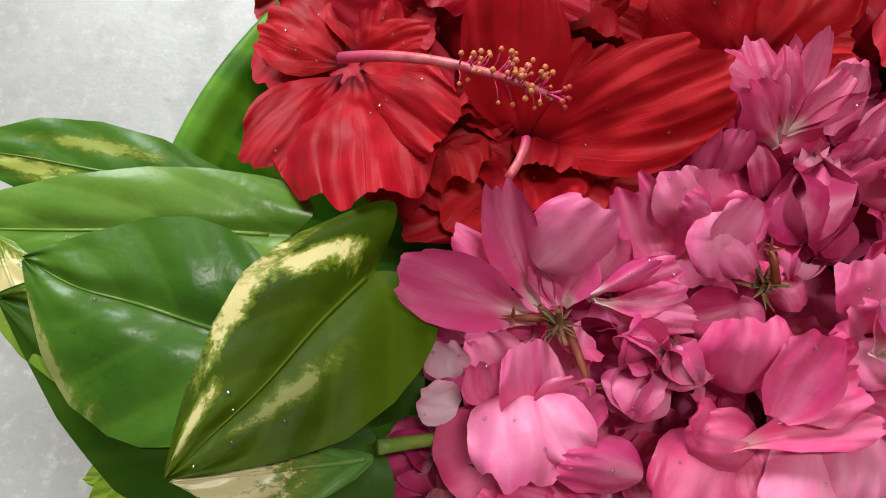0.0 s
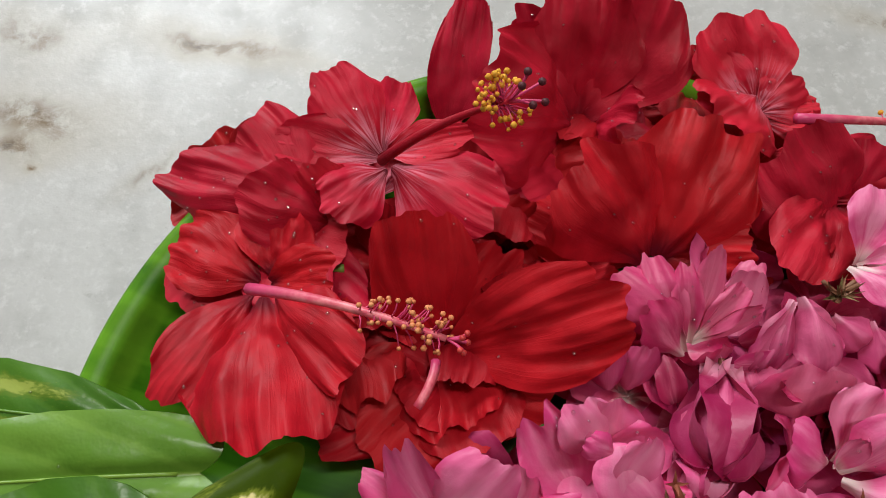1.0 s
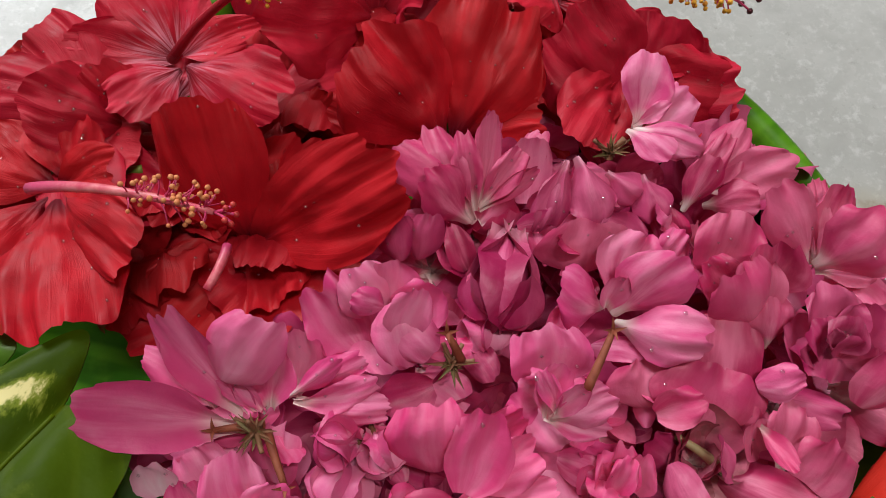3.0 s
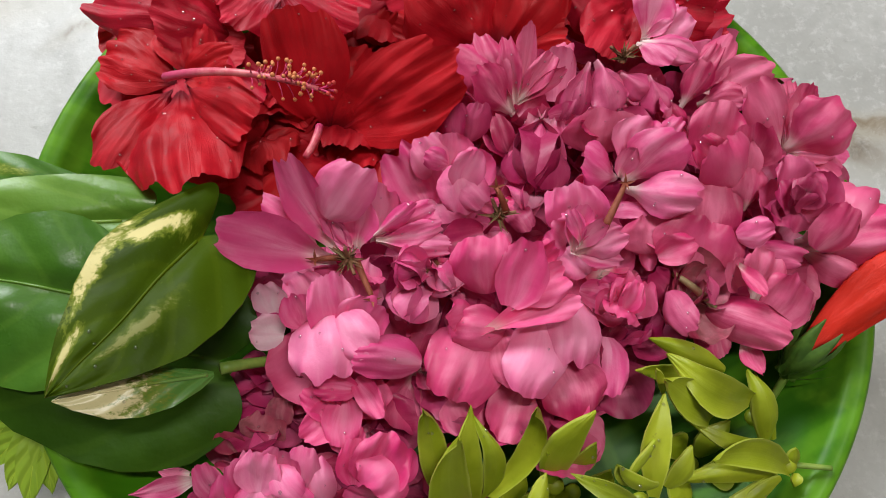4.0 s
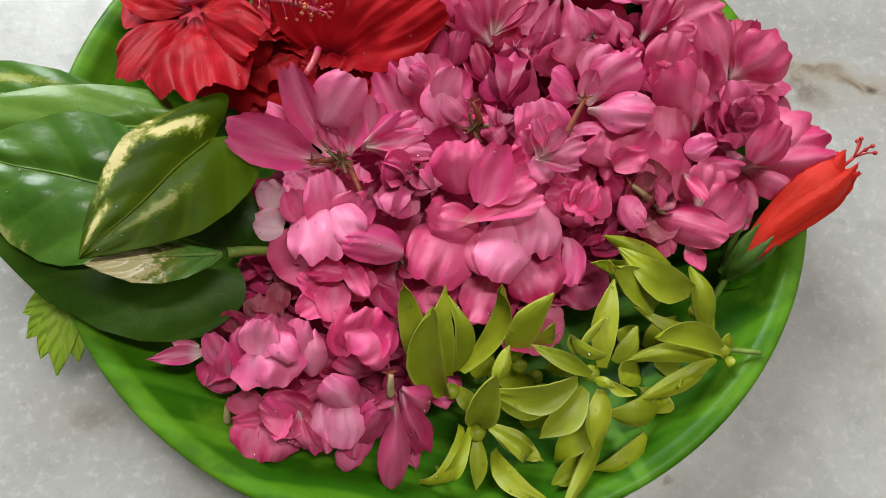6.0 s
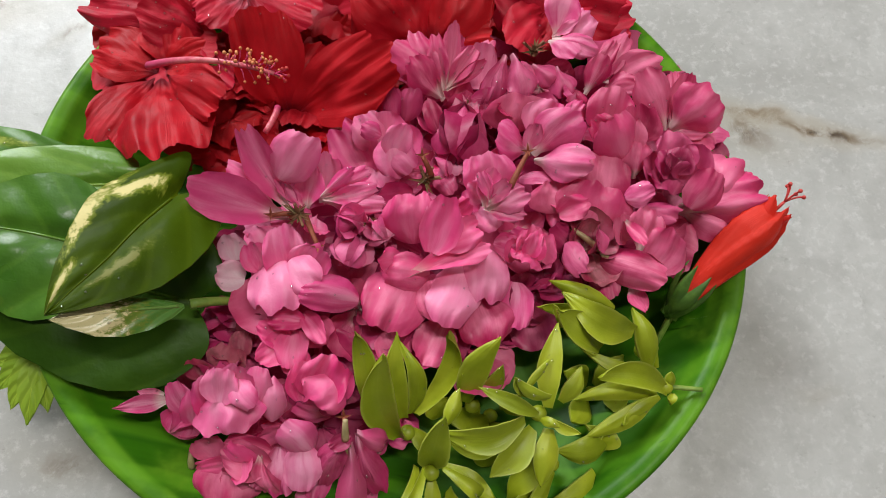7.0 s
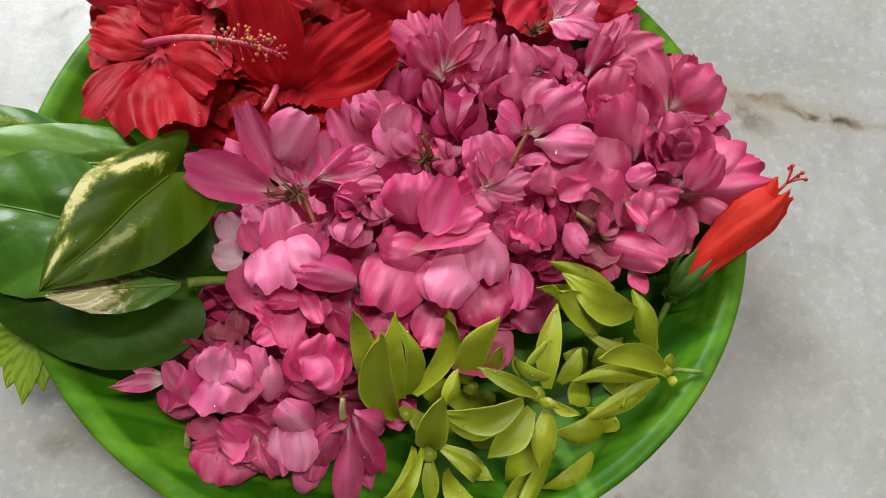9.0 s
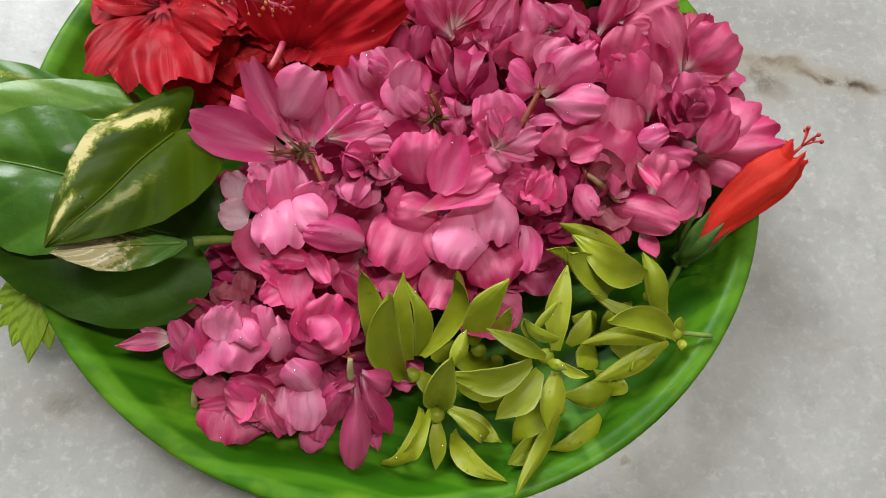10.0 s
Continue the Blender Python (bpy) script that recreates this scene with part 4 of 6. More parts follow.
hibiscus_under((0.0669, 0.1076, 0.0200), [
    (0.0522, 0.1179, 0.0360, 0.0240, -0.1, 0.1, 0, 0.7, 0.0),
    (0.0745, 0.1142, 0.0420, 0.0237, -0.1, 0.1, 0, 0.7, 0.0),
    (0.0830, 0.0956, 0.0300, 0.0240, -0.1, 0.1, 0, 0.7, 0.0),
    (0.0600, 0.0780, 0.0360, 0.0233, -0.1, 0.1, 0, 0.7, 0.0),
    (0.0416, 0.0899, 0.0420, 0.0232, -0.1, 0.1, 0, 0.7, 0.0),
], 'shade-darkened red filler hibiscus deep in the heap', 27, SHADE_RED)
hibiscus_under((0.0230, 0.1349, 0.0200), [
    (0.0295, 0.1430, 0.0420, 0.0245, -0.1, 0.1, 0, 0.7, 0.0),
    (0.0432, 0.1269, 0.0300, 0.0248, -0.1, 0.1, 0, 0.7, 0.0),
    (0.0260, 0.1024, 0.0360, 0.0240, -0.1, 0.1, 0, 0.7, 0.0),
    (0.0044, 0.1085, 0.0420, 0.0237, -0.1, 0.1, 0, 0.7, 0.0),
    (0.0062, 0.1443, 0.0300, 0.0250, -0.1, 0.1, 0, 0.7, 0.0),
], 'shade-darkened red filler hibiscus deep in the heap', 28, SHADE_RED)
hibiscus_under((0.1009, 0.0827, 0.0200), [
    (0.1135, 0.0819, 0.0300, 0.0192, -0.1, 0.1, 0, 0.7, 0.0),
    (0.0991, 0.0617, 0.0360, 0.0186, -0.1, 0.1, 0, 0.7, 0.0),
    (0.0789, 0.0620, 0.0420, 0.0184, -0.1, 0.1, 0, 0.7, 0.0),
    (0.0824, 0.0862, 0.0300, 0.0192, -0.1, 0.1, 0, 0.7, 0.0),
    (0.0987, 0.0936, 0.0360, 0.0191, -0.1, 0.1, 0, 0.7, 0.0),
], 'shade-darkened red filler hibiscus deep in the heap', 29, SHADE_RED)
hibiscus_under((-0.0313, 0.0546, 0.0200), [
    (-0.0150, 0.0360, 0.0360, 0.0228, -0.1, 0.1, 0, 0.7, 0.0),
    (-0.0352, 0.0324, 0.0420, 0.0223, -0.1, 0.1, 0, 0.7, 0.0),
    (-0.0491, 0.0555, 0.0300, 0.0234, -0.1, 0.1, 0, 0.7, 0.0),
    (-0.0323, 0.0706, 0.0360, 0.0234, -0.1, 0.1, 0, 0.7, 0.0),
    (-0.0111, 0.0568, 0.0420, 0.0229, -0.1, 0.1, 0, 0.7, 0.0),
], 'shade-darkened red filler hibiscus deep in the heap', 30, SHADE_RED)
hibiscus_under((-0.0652, 0.0530, 0.0200), [
    (-0.0603, 0.0282, 0.0420, 0.0238, -0.1, 0.1, 0, 0.7, 0.0),
    (-0.0822, 0.0492, 0.0300, 0.0248, -0.1, 0.1, 0, 0.7, 0.0),
    (-0.0704, 0.0690, 0.0360, 0.0250, -0.1, 0.1, 0, 0.7, 0.0),
    (-0.0443, 0.0607, 0.0420, 0.0246, -0.1, 0.1, 0, 0.7, 0.0),
    (-0.0434, 0.0388, 0.0300, 0.0248, -0.1, 0.1, 0, 0.7, 0.0),
], 'shade-darkened red filler hibiscus deep in the heap', 31, SHADE_RED)
hibiscus_under((-0.1041, 0.1042, 0.0200), [
    (-0.1219, 0.0889, 0.0300, 0.0280, -0.1, 0.1, 0, 0.7, 0.0),
    (-0.1171, 0.1166, 0.0360, 0.0283, -0.1, 0.1, 0, 0.7, 0.0),
    (-0.0880, 0.1155, 0.0420, 0.0280, -0.1, 0.1, 0, 0.7, 0.0),
    (-0.0775, 0.0927, 0.0300, 0.0281, -0.1, 0.1, 0, 0.7, 0.0),
    (-0.0953, 0.0708, 0.0360, 0.0273, -0.1, 0.1, 0, 0.7, 0.0),
], 'shade-darkened red filler hibiscus deep in the heap', 32, SHADE_RED)
hibiscus_under((-0.0789, 0.0461, 0.0200), [
    (-0.0947, 0.0547, 0.0360, 0.0256, -0.1, 0.1, 0, 0.7, 0.0),
    (-0.0702, 0.0613, 0.0420, 0.0254, -0.1, 0.1, 0, 0.7, 0.0),
    (-0.0554, 0.0442, 0.0300, 0.0257, -0.1, 0.1, 0, 0.7, 0.0),
    (-0.0682, 0.0223, 0.0360, 0.0249, -0.1, 0.1, 0, 0.7, 0.0),
    (-0.0902, 0.0282, 0.0420, 0.0247, -0.1, 0.1, 0, 0.7, 0.0),
], 'shade-darkened red filler hibiscus deep in the heap', 33, SHADE_RED)
hibiscus_under((-0.0540, 0.0754, 0.0200), [
    (-0.0524, 0.0891, 0.0420, 0.0247, -0.1, 0.1, 0, 0.7, 0.0),
    (-0.0329, 0.0776, 0.0300, 0.0251, -0.1, 0.1, 0, 0.7, 0.0),
    (-0.0414, 0.0515, 0.0360, 0.0242, -0.1, 0.1, 0, 0.7, 0.0),
    (-0.0643, 0.0505, 0.0420, 0.0239, -0.1, 0.1, 0, 0.7, 0.0),
    (-0.0737, 0.0795, 0.0300, 0.0251, -0.1, 0.1, 0, 0.7, 0.0),
], 'shade-darkened red filler hibiscus deep in the heap', 34, SHADE_RED)
hibiscus_under((0.0524, 0.1416, 0.0200), [
    (0.0651, 0.1435, 0.0300, 0.0185, -0.1, 0.1, 0, 0.7, 0.0),
    (0.0586, 0.1185, 0.0360, 0.0179, -0.1, 0.1, 0, 0.7, 0.0),
    (0.0401, 0.1115, 0.0420, 0.0176, -0.1, 0.1, 0, 0.7, 0.0),
    (0.0349, 0.1374, 0.0300, 0.0183, -0.1, 0.1, 0, 0.7, 0.0),
    (0.0478, 0.1488, 0.0360, 0.0183, -0.1, 0.1, 0, 0.7, 0.0),
], 'shade-darkened red filler hibiscus deep in the heap', 35, SHADE_RED)
hibiscus_under((-0.0026, 0.0660, 0.0200), [
    (0.0121, 0.0521, 0.0360, 0.0196, -0.1, 0.1, 0, 0.7, 0.0),
    (-0.0050, 0.0430, 0.0420, 0.0192, -0.1, 0.1, 0, 0.7, 0.0),
    (-0.0189, 0.0609, 0.0300, 0.0199, -0.1, 0.1, 0, 0.7, 0.0),
    (-0.0090, 0.0772, 0.0360, 0.0200, -0.1, 0.1, 0, 0.7, 0.0),
    (0.0103, 0.0702, 0.0420, 0.0197, -0.1, 0.1, 0, 0.7, 0.0),
], 'shade-darkened red filler hibiscus deep in the heap', 36, SHADE_RED)
hibiscus_under((-0.0196, 0.0813, 0.0200), [
    (-0.0158, 0.0556, 0.0420, 0.0196, -0.1, 0.1, 0, 0.7, 0.0),
    (-0.0340, 0.0710, 0.0300, 0.0203, -0.1, 0.1, 0, 0.7, 0.0),
    (-0.0290, 0.0893, 0.0360, 0.0203, -0.1, 0.1, 0, 0.7, 0.0),
    (-0.0084, 0.0876, 0.0420, 0.0201, -0.1, 0.1, 0, 0.7, 0.0),
    (-0.0018, 0.0722, 0.0300, 0.0204, -0.1, 0.1, 0, 0.7, 0.0),
], 'shade-darkened red filler hibiscus deep in the heap', 37, SHADE_RED)
green_calyx((-0.0950, 0.0710, 0.0360), (-0.0790, 0.0690, 0.0380), (-0.0680, 0.0690, 0.0400))
flower_stalk((-0.0416, 0.0372, 0.0500), (-0.0469, 0.0247, 0.0520))
# oleanders added to fill gaps, mostly in deeper pink as painted shade
rosette((-0.0642, -0.0542, 0.0200), (0.00, 0.40, 1), 0.0181, 47, 'pink filler oleander flower low in the heap', DARK, rings=((6, 12, 1.0), (4, 40, 0.7)))
rosette((-0.0411, -0.0348, 0.0280), (0.27, -0.05, 1), 0.0229, 48, 'pink filler oleander flower low in the heap', PINK, rings=((6, 12, 1.0), (4, 40, 0.7)))
rosette((-0.0100, -0.0199, 0.0270), (-0.40, -0.39, 1), 0.0243, 49, 'pink filler oleander flower low in the heap', DARK, rings=((6, 12, 1.0), (4, 40, 0.7)))
rosette((0.0076, -0.0491, 0.0270), (0.32, 0.15, 1), 0.0227, 50, 'pink filler oleander flower low in the heap', DARK, rings=((6, 12, 1.0), (4, 40, 0.7)))
rosette((0.0260, -0.0674, 0.0280), (-0.07, 0.35, 1), 0.0201, 51, 'pink filler oleander flower low in the heap', PINK, rings=((6, 12, 1.0), (4, 40, 0.7)))
rosette((0.0757, -0.0053, 0.0270), (-0.21, -0.24, 1), 0.0240, 52, 'pink filler oleander flower low in the heap', DARK, rings=((6, 12, 1.0), (4, 40, 0.7)))
rosette((0.1042, -0.0008, 0.0270), (0.39, -0.29, 1), 0.0243, 53, 'pink filler oleander flower low in the heap', DARK, rings=((6, 12, 1.0), (4, 40, 0.7)))
rosette((0.1069, -0.0273, 0.0280), (-0.36, 0.31, 1), 0.0228, 54, 'pink filler oleander flower low in the heap', PINK, rings=((6, 12, 1.0), (4, 40, 0.7)))
rosette((0.0577, 0.0420, 0.0270), (0.14, 0.20, 1), 0.0239, 55, 'pink filler oleander flower low in the heap', DARK, rings=((6, 12, 1.0), (4, 40, 0.7)))
rosette((0.0955, 0.0306, 0.0270), (0.15, -0.37, 1), 0.0251, 56, 'pink filler oleander flower low in the heap', DARK, rings=((6, 12, 1.0), (4, 40, 0.7)))
rosette((0.0141, 0.0305, 0.0270), (-0.36, -0.11, 1), 0.0233, 57, 'pink filler oleander flower low in the heap', PINK, rings=((6, 12, 1.0), (4, 40, 0.7)))
rosette((0.0390, 0.0155, 0.0270), (0.38, 0.40, 1), 0.0230, 58, 'pink filler oleander flower low in the heap', DARK, rings=((6, 12, 1.0), (4, 40, 0.7)))
rosette((-0.0356, -0.0642, 0.0240), (-0.20, 0.01, 1), 0.0189, 59, 'pink filler oleander flower low in the heap', DARK, rings=((6, 12, 1.0), (4, 40, 0.7)))
rosette((-0.0541, -0.0858, 0.0180), (-0.09, -0.40, 1), 0.0187, 60, 'pink filler oleander flower low in the heap', PINK, rings=((6, 12, 1.0), (4, 40, 0.7)))
rosette((-0.0135, -0.0903, 0.0180), (0.33, 0.09, 1), 0.0165, 61, 'pink filler oleander flower low in the heap', DARK, rings=((6, 12, 1.0), (4, 40, 0.7)))
rosette((0.0625, -0.0417, 0.0270), (-0.40, 0.37, 1), 0.0220, 62, 'pink filler oleander flower low in the heap', DARK, rings=((6, 12, 1.0), (4, 40, 0.7)))
rosette((-0.0170, -0.0460, 0.0280), (0.26, -0.19, 1), 0.0216, 63, 'pink filler oleander flower low in the heap', PINK, rings=((6, 12, 1.0), (4, 40, 0.7)))
rosette((0.0486, -0.0486, 0.0280), (0.02, -0.32, 1), 0.0207, 64, 'pink filler oleander flower low in the heap', DARK, rings=((6, 12, 1.0), (4, 40, 0.7)))
rosette((0.1349, 0.0187, 0.0270), (-0.28, 0.27, 1), 0.0213, 65, 'pink filler oleander flower low in the heap', DARK, rings=((6, 12, 1.0), (4, 40, 0.7)))
rosette((0.0274, 0.0408, 0.0320), (0.40, 0.25, 1), 0.0212, 66, 'pink filler oleander flower low in the heap', PINK, rings=((6, 12, 1.0), (4, 40, 0.7)))
rosette((-0.0162, 0.0008, 0.0270), (-0.31, -0.34, 1), 0.0227, 67, 'pink filler oleander flower low in the heap', DARK, rings=((6, 12, 1.0), (4, 40, 0.7)))
rosette((0.0250, -0.0198, 0.0270), (0.05, -0.17, 1), 0.0223, 68, 'pink filler oleander flower low in the heap', DARK, rings=((6, 12, 1.0), (4, 40, 0.7)))
rosette((0.0517, -0.0217, 0.0280), (0.23, 0.38, 1), 0.0226, 69, 'pink filler oleander flower low in the heap', PINK, rings=((6, 12, 1.0), (4, 40, 0.7)))
rosette((0.0828, -0.0265, 0.0260), (-0.39, 0.07, 1), 0.0228, 70, 'pink filler oleander flower low in the heap', DARK, rings=((6, 12, 1.0), (4, 40, 0.7)))
rosette((0.0713, 0.0221, 0.0270), (0.35, -0.40, 1), 0.0237, 71, 'pink filler oleander flower low in the heap', DARK, rings=((6, 12, 1.0), (4, 40, 0.7)))
rosette((0.0063, 0.0034, 0.0270), (-0.12, 0.04, 1), 0.0229, 72, 'pink filler oleander flower low in the heap', PINK, rings=((6, 12, 1.0), (4, 40, 0.7)))
rosette((-0.0528, -0.0143, 0.0240), (-0.17, 0.39, 1), 0.0225, 73, 'pink filler oleander flower low in the heap', DARK, rings=((6, 12, 1.0), (4, 40, 0.7)))
rosette((0.0484, 0.0633, 0.0280), (0.37, -0.14, 1), 0.0221, 74, 'pink filler oleander flower low in the heap', DARK, rings=((6, 12, 1.0), (4, 40, 0.7)))
rosette((0.0749, 0.0511, 0.0270), (-0.38, -0.36, 1), 0.0218, 75, 'pink filler oleander flower low in the heap', PINK, rings=((6, 12, 1.0), (4, 40, 0.7)))
rosette((0.1188, 0.0499, 0.0270), (0.19, 0.23, 1), 0.0220, 76, 'pink filler oleander flower low in the heap', DARK, rings=((6, 12, 1.0), (4, 40, 0.7)))
rosette((-0.0662, -0.0717, 0.0120), (0.10, 0.30, 1), 0.0170, 77, 'pink filler oleander flower low in the heap', DARK, rings=((6, 12, 1.0), (4, 40, 0.7)))
rosette((-0.0838, -0.0735, 0.0080), (-0.34, -0.30, 1), 0.0147, 78, 'pink filler oleander flower low in the heap', PINK, rings=((6, 12, 1.0), (4, 40, 0.7)))
rosette((-0.0380, -0.0872, 0.0120), (0.39, -0.22, 1), 0.0168, 79, 'pink filler oleander flower low in the heap', DARK, rings=((6, 12, 1.0), (4, 40, 0.7)))
bud((0.0370, 0.0351, 0.0440), (0.0276, 0.0038, 0.0520), 0.0209, 83, 'closed deep pink oleander flower with a twisted tip', DARK, 5)
bud((0.0264, 0.0150, 0.0420), (0.0266, -0.0008, 0.0450), 0.0151, 84, 'small closed pink oleander bud', ROSE, 4)
brown_stalk((0.0537, -0.0029, 0.0660), (0.0450, -0.0157, 0.0640))
bud((-0.0107, -0.0192, 0.0500), (-0.0207, -0.0182, 0.0580), 0.0123, 100, 'small pale pink oleander bud', ROSE, 4)
bud((-0.0072, -0.0166, 0.0480), (-0.0031, -0.0277, 0.0550), 0.0117, 101, 'small pale pink oleander bud', ROSE, 4)
bud((-0.0124, -0.0189, 0.0440), (-0.0194, -0.0351, 0.0500), 0.0143, 102, 'small closed pink oleander bud', ROSE, 4)
rosette((0.0752, -0.0356, 0.0380), (0.1, 0.1, 1), 0.0163, 106, 'faded brownish-pink withered oleander flower', DULL, rings=((6, 30, 1.0), (6, 60, 0.8)))
bud((-0.0820, -0.0757, 0.0280), (-0.0900, -0.0863, 0.0280), 0.0138, 113, 'small closed pink oleander bud', ROSE, 4)
brown_stalk((-0.0247, -0.0905, 0.0480), (-0.0245, -0.0998, 0.0380))
bud((-0.0652, -0.0442, 0.0240), (-0.0781, -0.0390, 0.0260), 0.0146, 121, 'dark pink oleander bud beside the leaf stalk', DARK, 4)
oleander('open pink oleander flower with a white throat', 201, LIGHT, [
    ("oleander", (-0.0400, -0.0100, 0.0460), (-0.0730, -0.0040, 0.0700), 0.0170, 0.5, 0),
    ("oleander", (-0.0380, -0.0090, 0.0470), (-0.0510, 0.0130, 0.0770), 0.0120, 0.4, -10),
    ("round", (-0.0410, -0.0020, 0.0620), (-0.0270, 0.0070, 0.0760), 0.0171, -0.3, 0),
    ("oleander", (-0.0330, -0.0070, 0.0450), (-0.0290, 0.0050, 0.0580), 0.0108, 0.5, 0),
    ("oleander", (-0.0270, -0.0050, 0.0440), (-0.0220, 0.0080, 0.0600), 0.0134, 0.3, 0),
    ("oleander", (-0.0470, -0.0050, 0.0440), (-0.0590, 0.0070, 0.0620), 0.0094, 0.5, 15),
    ("oleander", (-0.0360, -0.0090, 0.0480), (-0.0420, -0.0010, 0.0600), 0.0047, 0.3, 0),
    ("oleander", (-0.0340, -0.0090, 0.0480), (-0.0390, -0.0020, 0.0580), 0.0038, 0.3, 0),
    ("round", (-0.0370, -0.0090, 0.0400), (-0.0570, -0.0160, 0.0480), 0.0130, 0, 0),
])
oleander('pink double oleander flower with ruffled petals', 202, LIGHT, [
    ("round", (-0.0080, 0.0040, 0.0460), (-0.0180, 0.0200, 0.0600), 0.0184, 0.4, 0),
    ("round", (-0.0010, 0.0130, 0.0520), (-0.0080, 0.0210, 0.0640), 0.0152, -0.2, 0),
    ("round", (0.0010, 0.0120, 0.0500), (0.0000, 0.0230, 0.0620), 0.0175, 0.3, 0),
    ("round", (0.0050, 0.0120, 0.0500), (0.0130, 0.0150, 0.0620), 0.0135, 0.5, 0),
    ("round", (-0.0010, 0.0120, 0.0580), (0.0100, -0.0020, 0.0600), 0.0128, -0.3, 0),
    ("round", (0.0020, 0.0120, 0.0620), (0.0040, -0.0040, 0.0580), 0.0140, -0.4, 0),
    ("round", (0.0020, 0.0050, 0.0600), (0.0080, 0.0120, 0.0700), 0.0109, 0.3, 15),
    ("round", (-0.0010, 0.0100, 0.0660), (-0.0080, 0.0120, 0.0720), 0.0070, -0.5, 0),
    ("round", (-0.0030, 0.0110, 0.0480), (-0.0020, -0.0030, 0.0500), 0.0176, 0, 0),
])
oleander('curled streaked pink oleander flower lying on its side', 203, LIGHT, [
    ("oleander", (-0.0270, -0.0050, 0.0500), (-0.0060, 0.0010, 0.0580), 0.0077, -0.6, 0),
    ("oleander", (-0.0260, -0.0070, 0.0520), (-0.0040, -0.0070, 0.0580), 0.0072, 0.6, 0),
    ("oleander", (-0.0260, -0.0060, 0.0480), (-0.0020, -0.0130, 0.0540), 0.0090, -0.4, 0),
    ("oleander", (-0.0270, -0.0060, 0.0520), (-0.0120, -0.0000, 0.0620), 0.0055, -0.5, 0),
])
oleander('bright hot pink oleander flower', 204, HOT, [
    ("round", (0.0070, -0.0290, 0.0500), (0.0070, -0.0150, 0.0660), 0.0204, -0.25, 0),
    ("round", (0.0130, -0.0350, 0.0540), (0.0210, -0.0190, 0.0680), 0.0148, 0.2, 0),
    ("oleander", (0.0130, -0.0350, 0.0520), (0.0330, -0.0270, 0.0600), 0.0121, 0.3, 0),
    ("oleander", (0.0030, -0.0420, 0.0480), (0.0350, -0.0360, 0.0580), 0.0096, 0.7, -20),
    ("round", (0.0190, -0.0240, 0.0500), (0.0290, -0.0190, 0.0620), 0.0097, 0.4, 0),
])
oleander('pink and white ruffled oleander flower', 205, LIGHT, [
    ("round", (0.0390, -0.0100, 0.0500), (0.0390, 0.0010, 0.0620), 0.0198, 0.3, 0),
    ("round", (0.0350, -0.0160, 0.0540), (0.0290, -0.0130, 0.0620), 0.0127, 0.4, 0),
    ("oleander", (0.0350, -0.0200, 0.0580), (0.0390, -0.0100, 0.0700), 0.0083, 0.6, 0),
    ("oleander", (0.0360, -0.0200, 0.0600), (0.0440, -0.0150, 0.0700), 0.0062, 0.6, 20),
    ("oleander", (0.0360, -0.0210, 0.0580), (0.0520, -0.0180, 0.0620), 0.0117, -0.3, 0),
    ("oleander", (0.0350, -0.0200, 0.0560), (0.0500, -0.0250, 0.0580), 0.0076, 0.5, 0),
    ("round", (0.0350, -0.0170, 0.0520), (0.0390, -0.0280, 0.0540), 0.0128, 0.3, 0),
    ("oleander", (0.0370, -0.0200, 0.0620), (0.0340, -0.0110, 0.0700), 0.0053, 0.5, -20),
])
oleander('pink oleander flower with a white throat and brown stalk', 206, LIGHT, [
    ("oleander", (0.0600, 0.0050, 0.0480), (0.0760, 0.0130, 0.0660), 0.0176, -0.2, 0),
    ("oleander", (0.0600, 0.0030, 0.0480), (0.0790, -0.0080, 0.0620), 0.0153, -0.3, 0),
    ("oleander", (0.0600, 0.0080, 0.0460), (0.0720, 0.0250, 0.0580), 0.0190, 0.3, 0),
    ("oleander", (0.0590, 0.0080, 0.0460), (0.0450, 0.0110, 0.0580), 0.0156, -0.3, 0),
    ("oleander", (0.0580, 0.0070, 0.0500), (0.0600, 0.0120, 0.0620), 0.0075, 0.6, 0),
    ("oleander", (0.0730, 0.0170, 0.0440), (0.0840, 0.0230, 0.0560), 0.0092, 0.4, 0),
])
oleander('round double pink oleander flower', 207, PINK, [
    ("round", (0.0910, 0.0130, 0.0480), (0.0960, 0.0250, 0.0620), 0.0190, 0.3, 0),
    ("round", (0.0960, -0.0020, 0.0520), (0.0900, 0.0080, 0.0680), 0.0192, -0.5, 0),
    ("round", (0.1030, 0.0070, 0.0500), (0.1040, 0.0140, 0.0640), 0.0160, 0.5, 0),
    ("round", (0.0920, 0.0090, 0.0500), (0.0850, 0.0120, 0.0600), 0.0121, 0.5, 0),
    ("oleander", (0.1000, -0.0090, 0.0460), (0.1010, 0.0030, 0.0560), 0.0130, -0.3, 0),
    ("round", (0.0970, -0.0000, 0.0500), (0.0980, 0.0120, 0.0620), 0.0133, 0.3, 0),
])
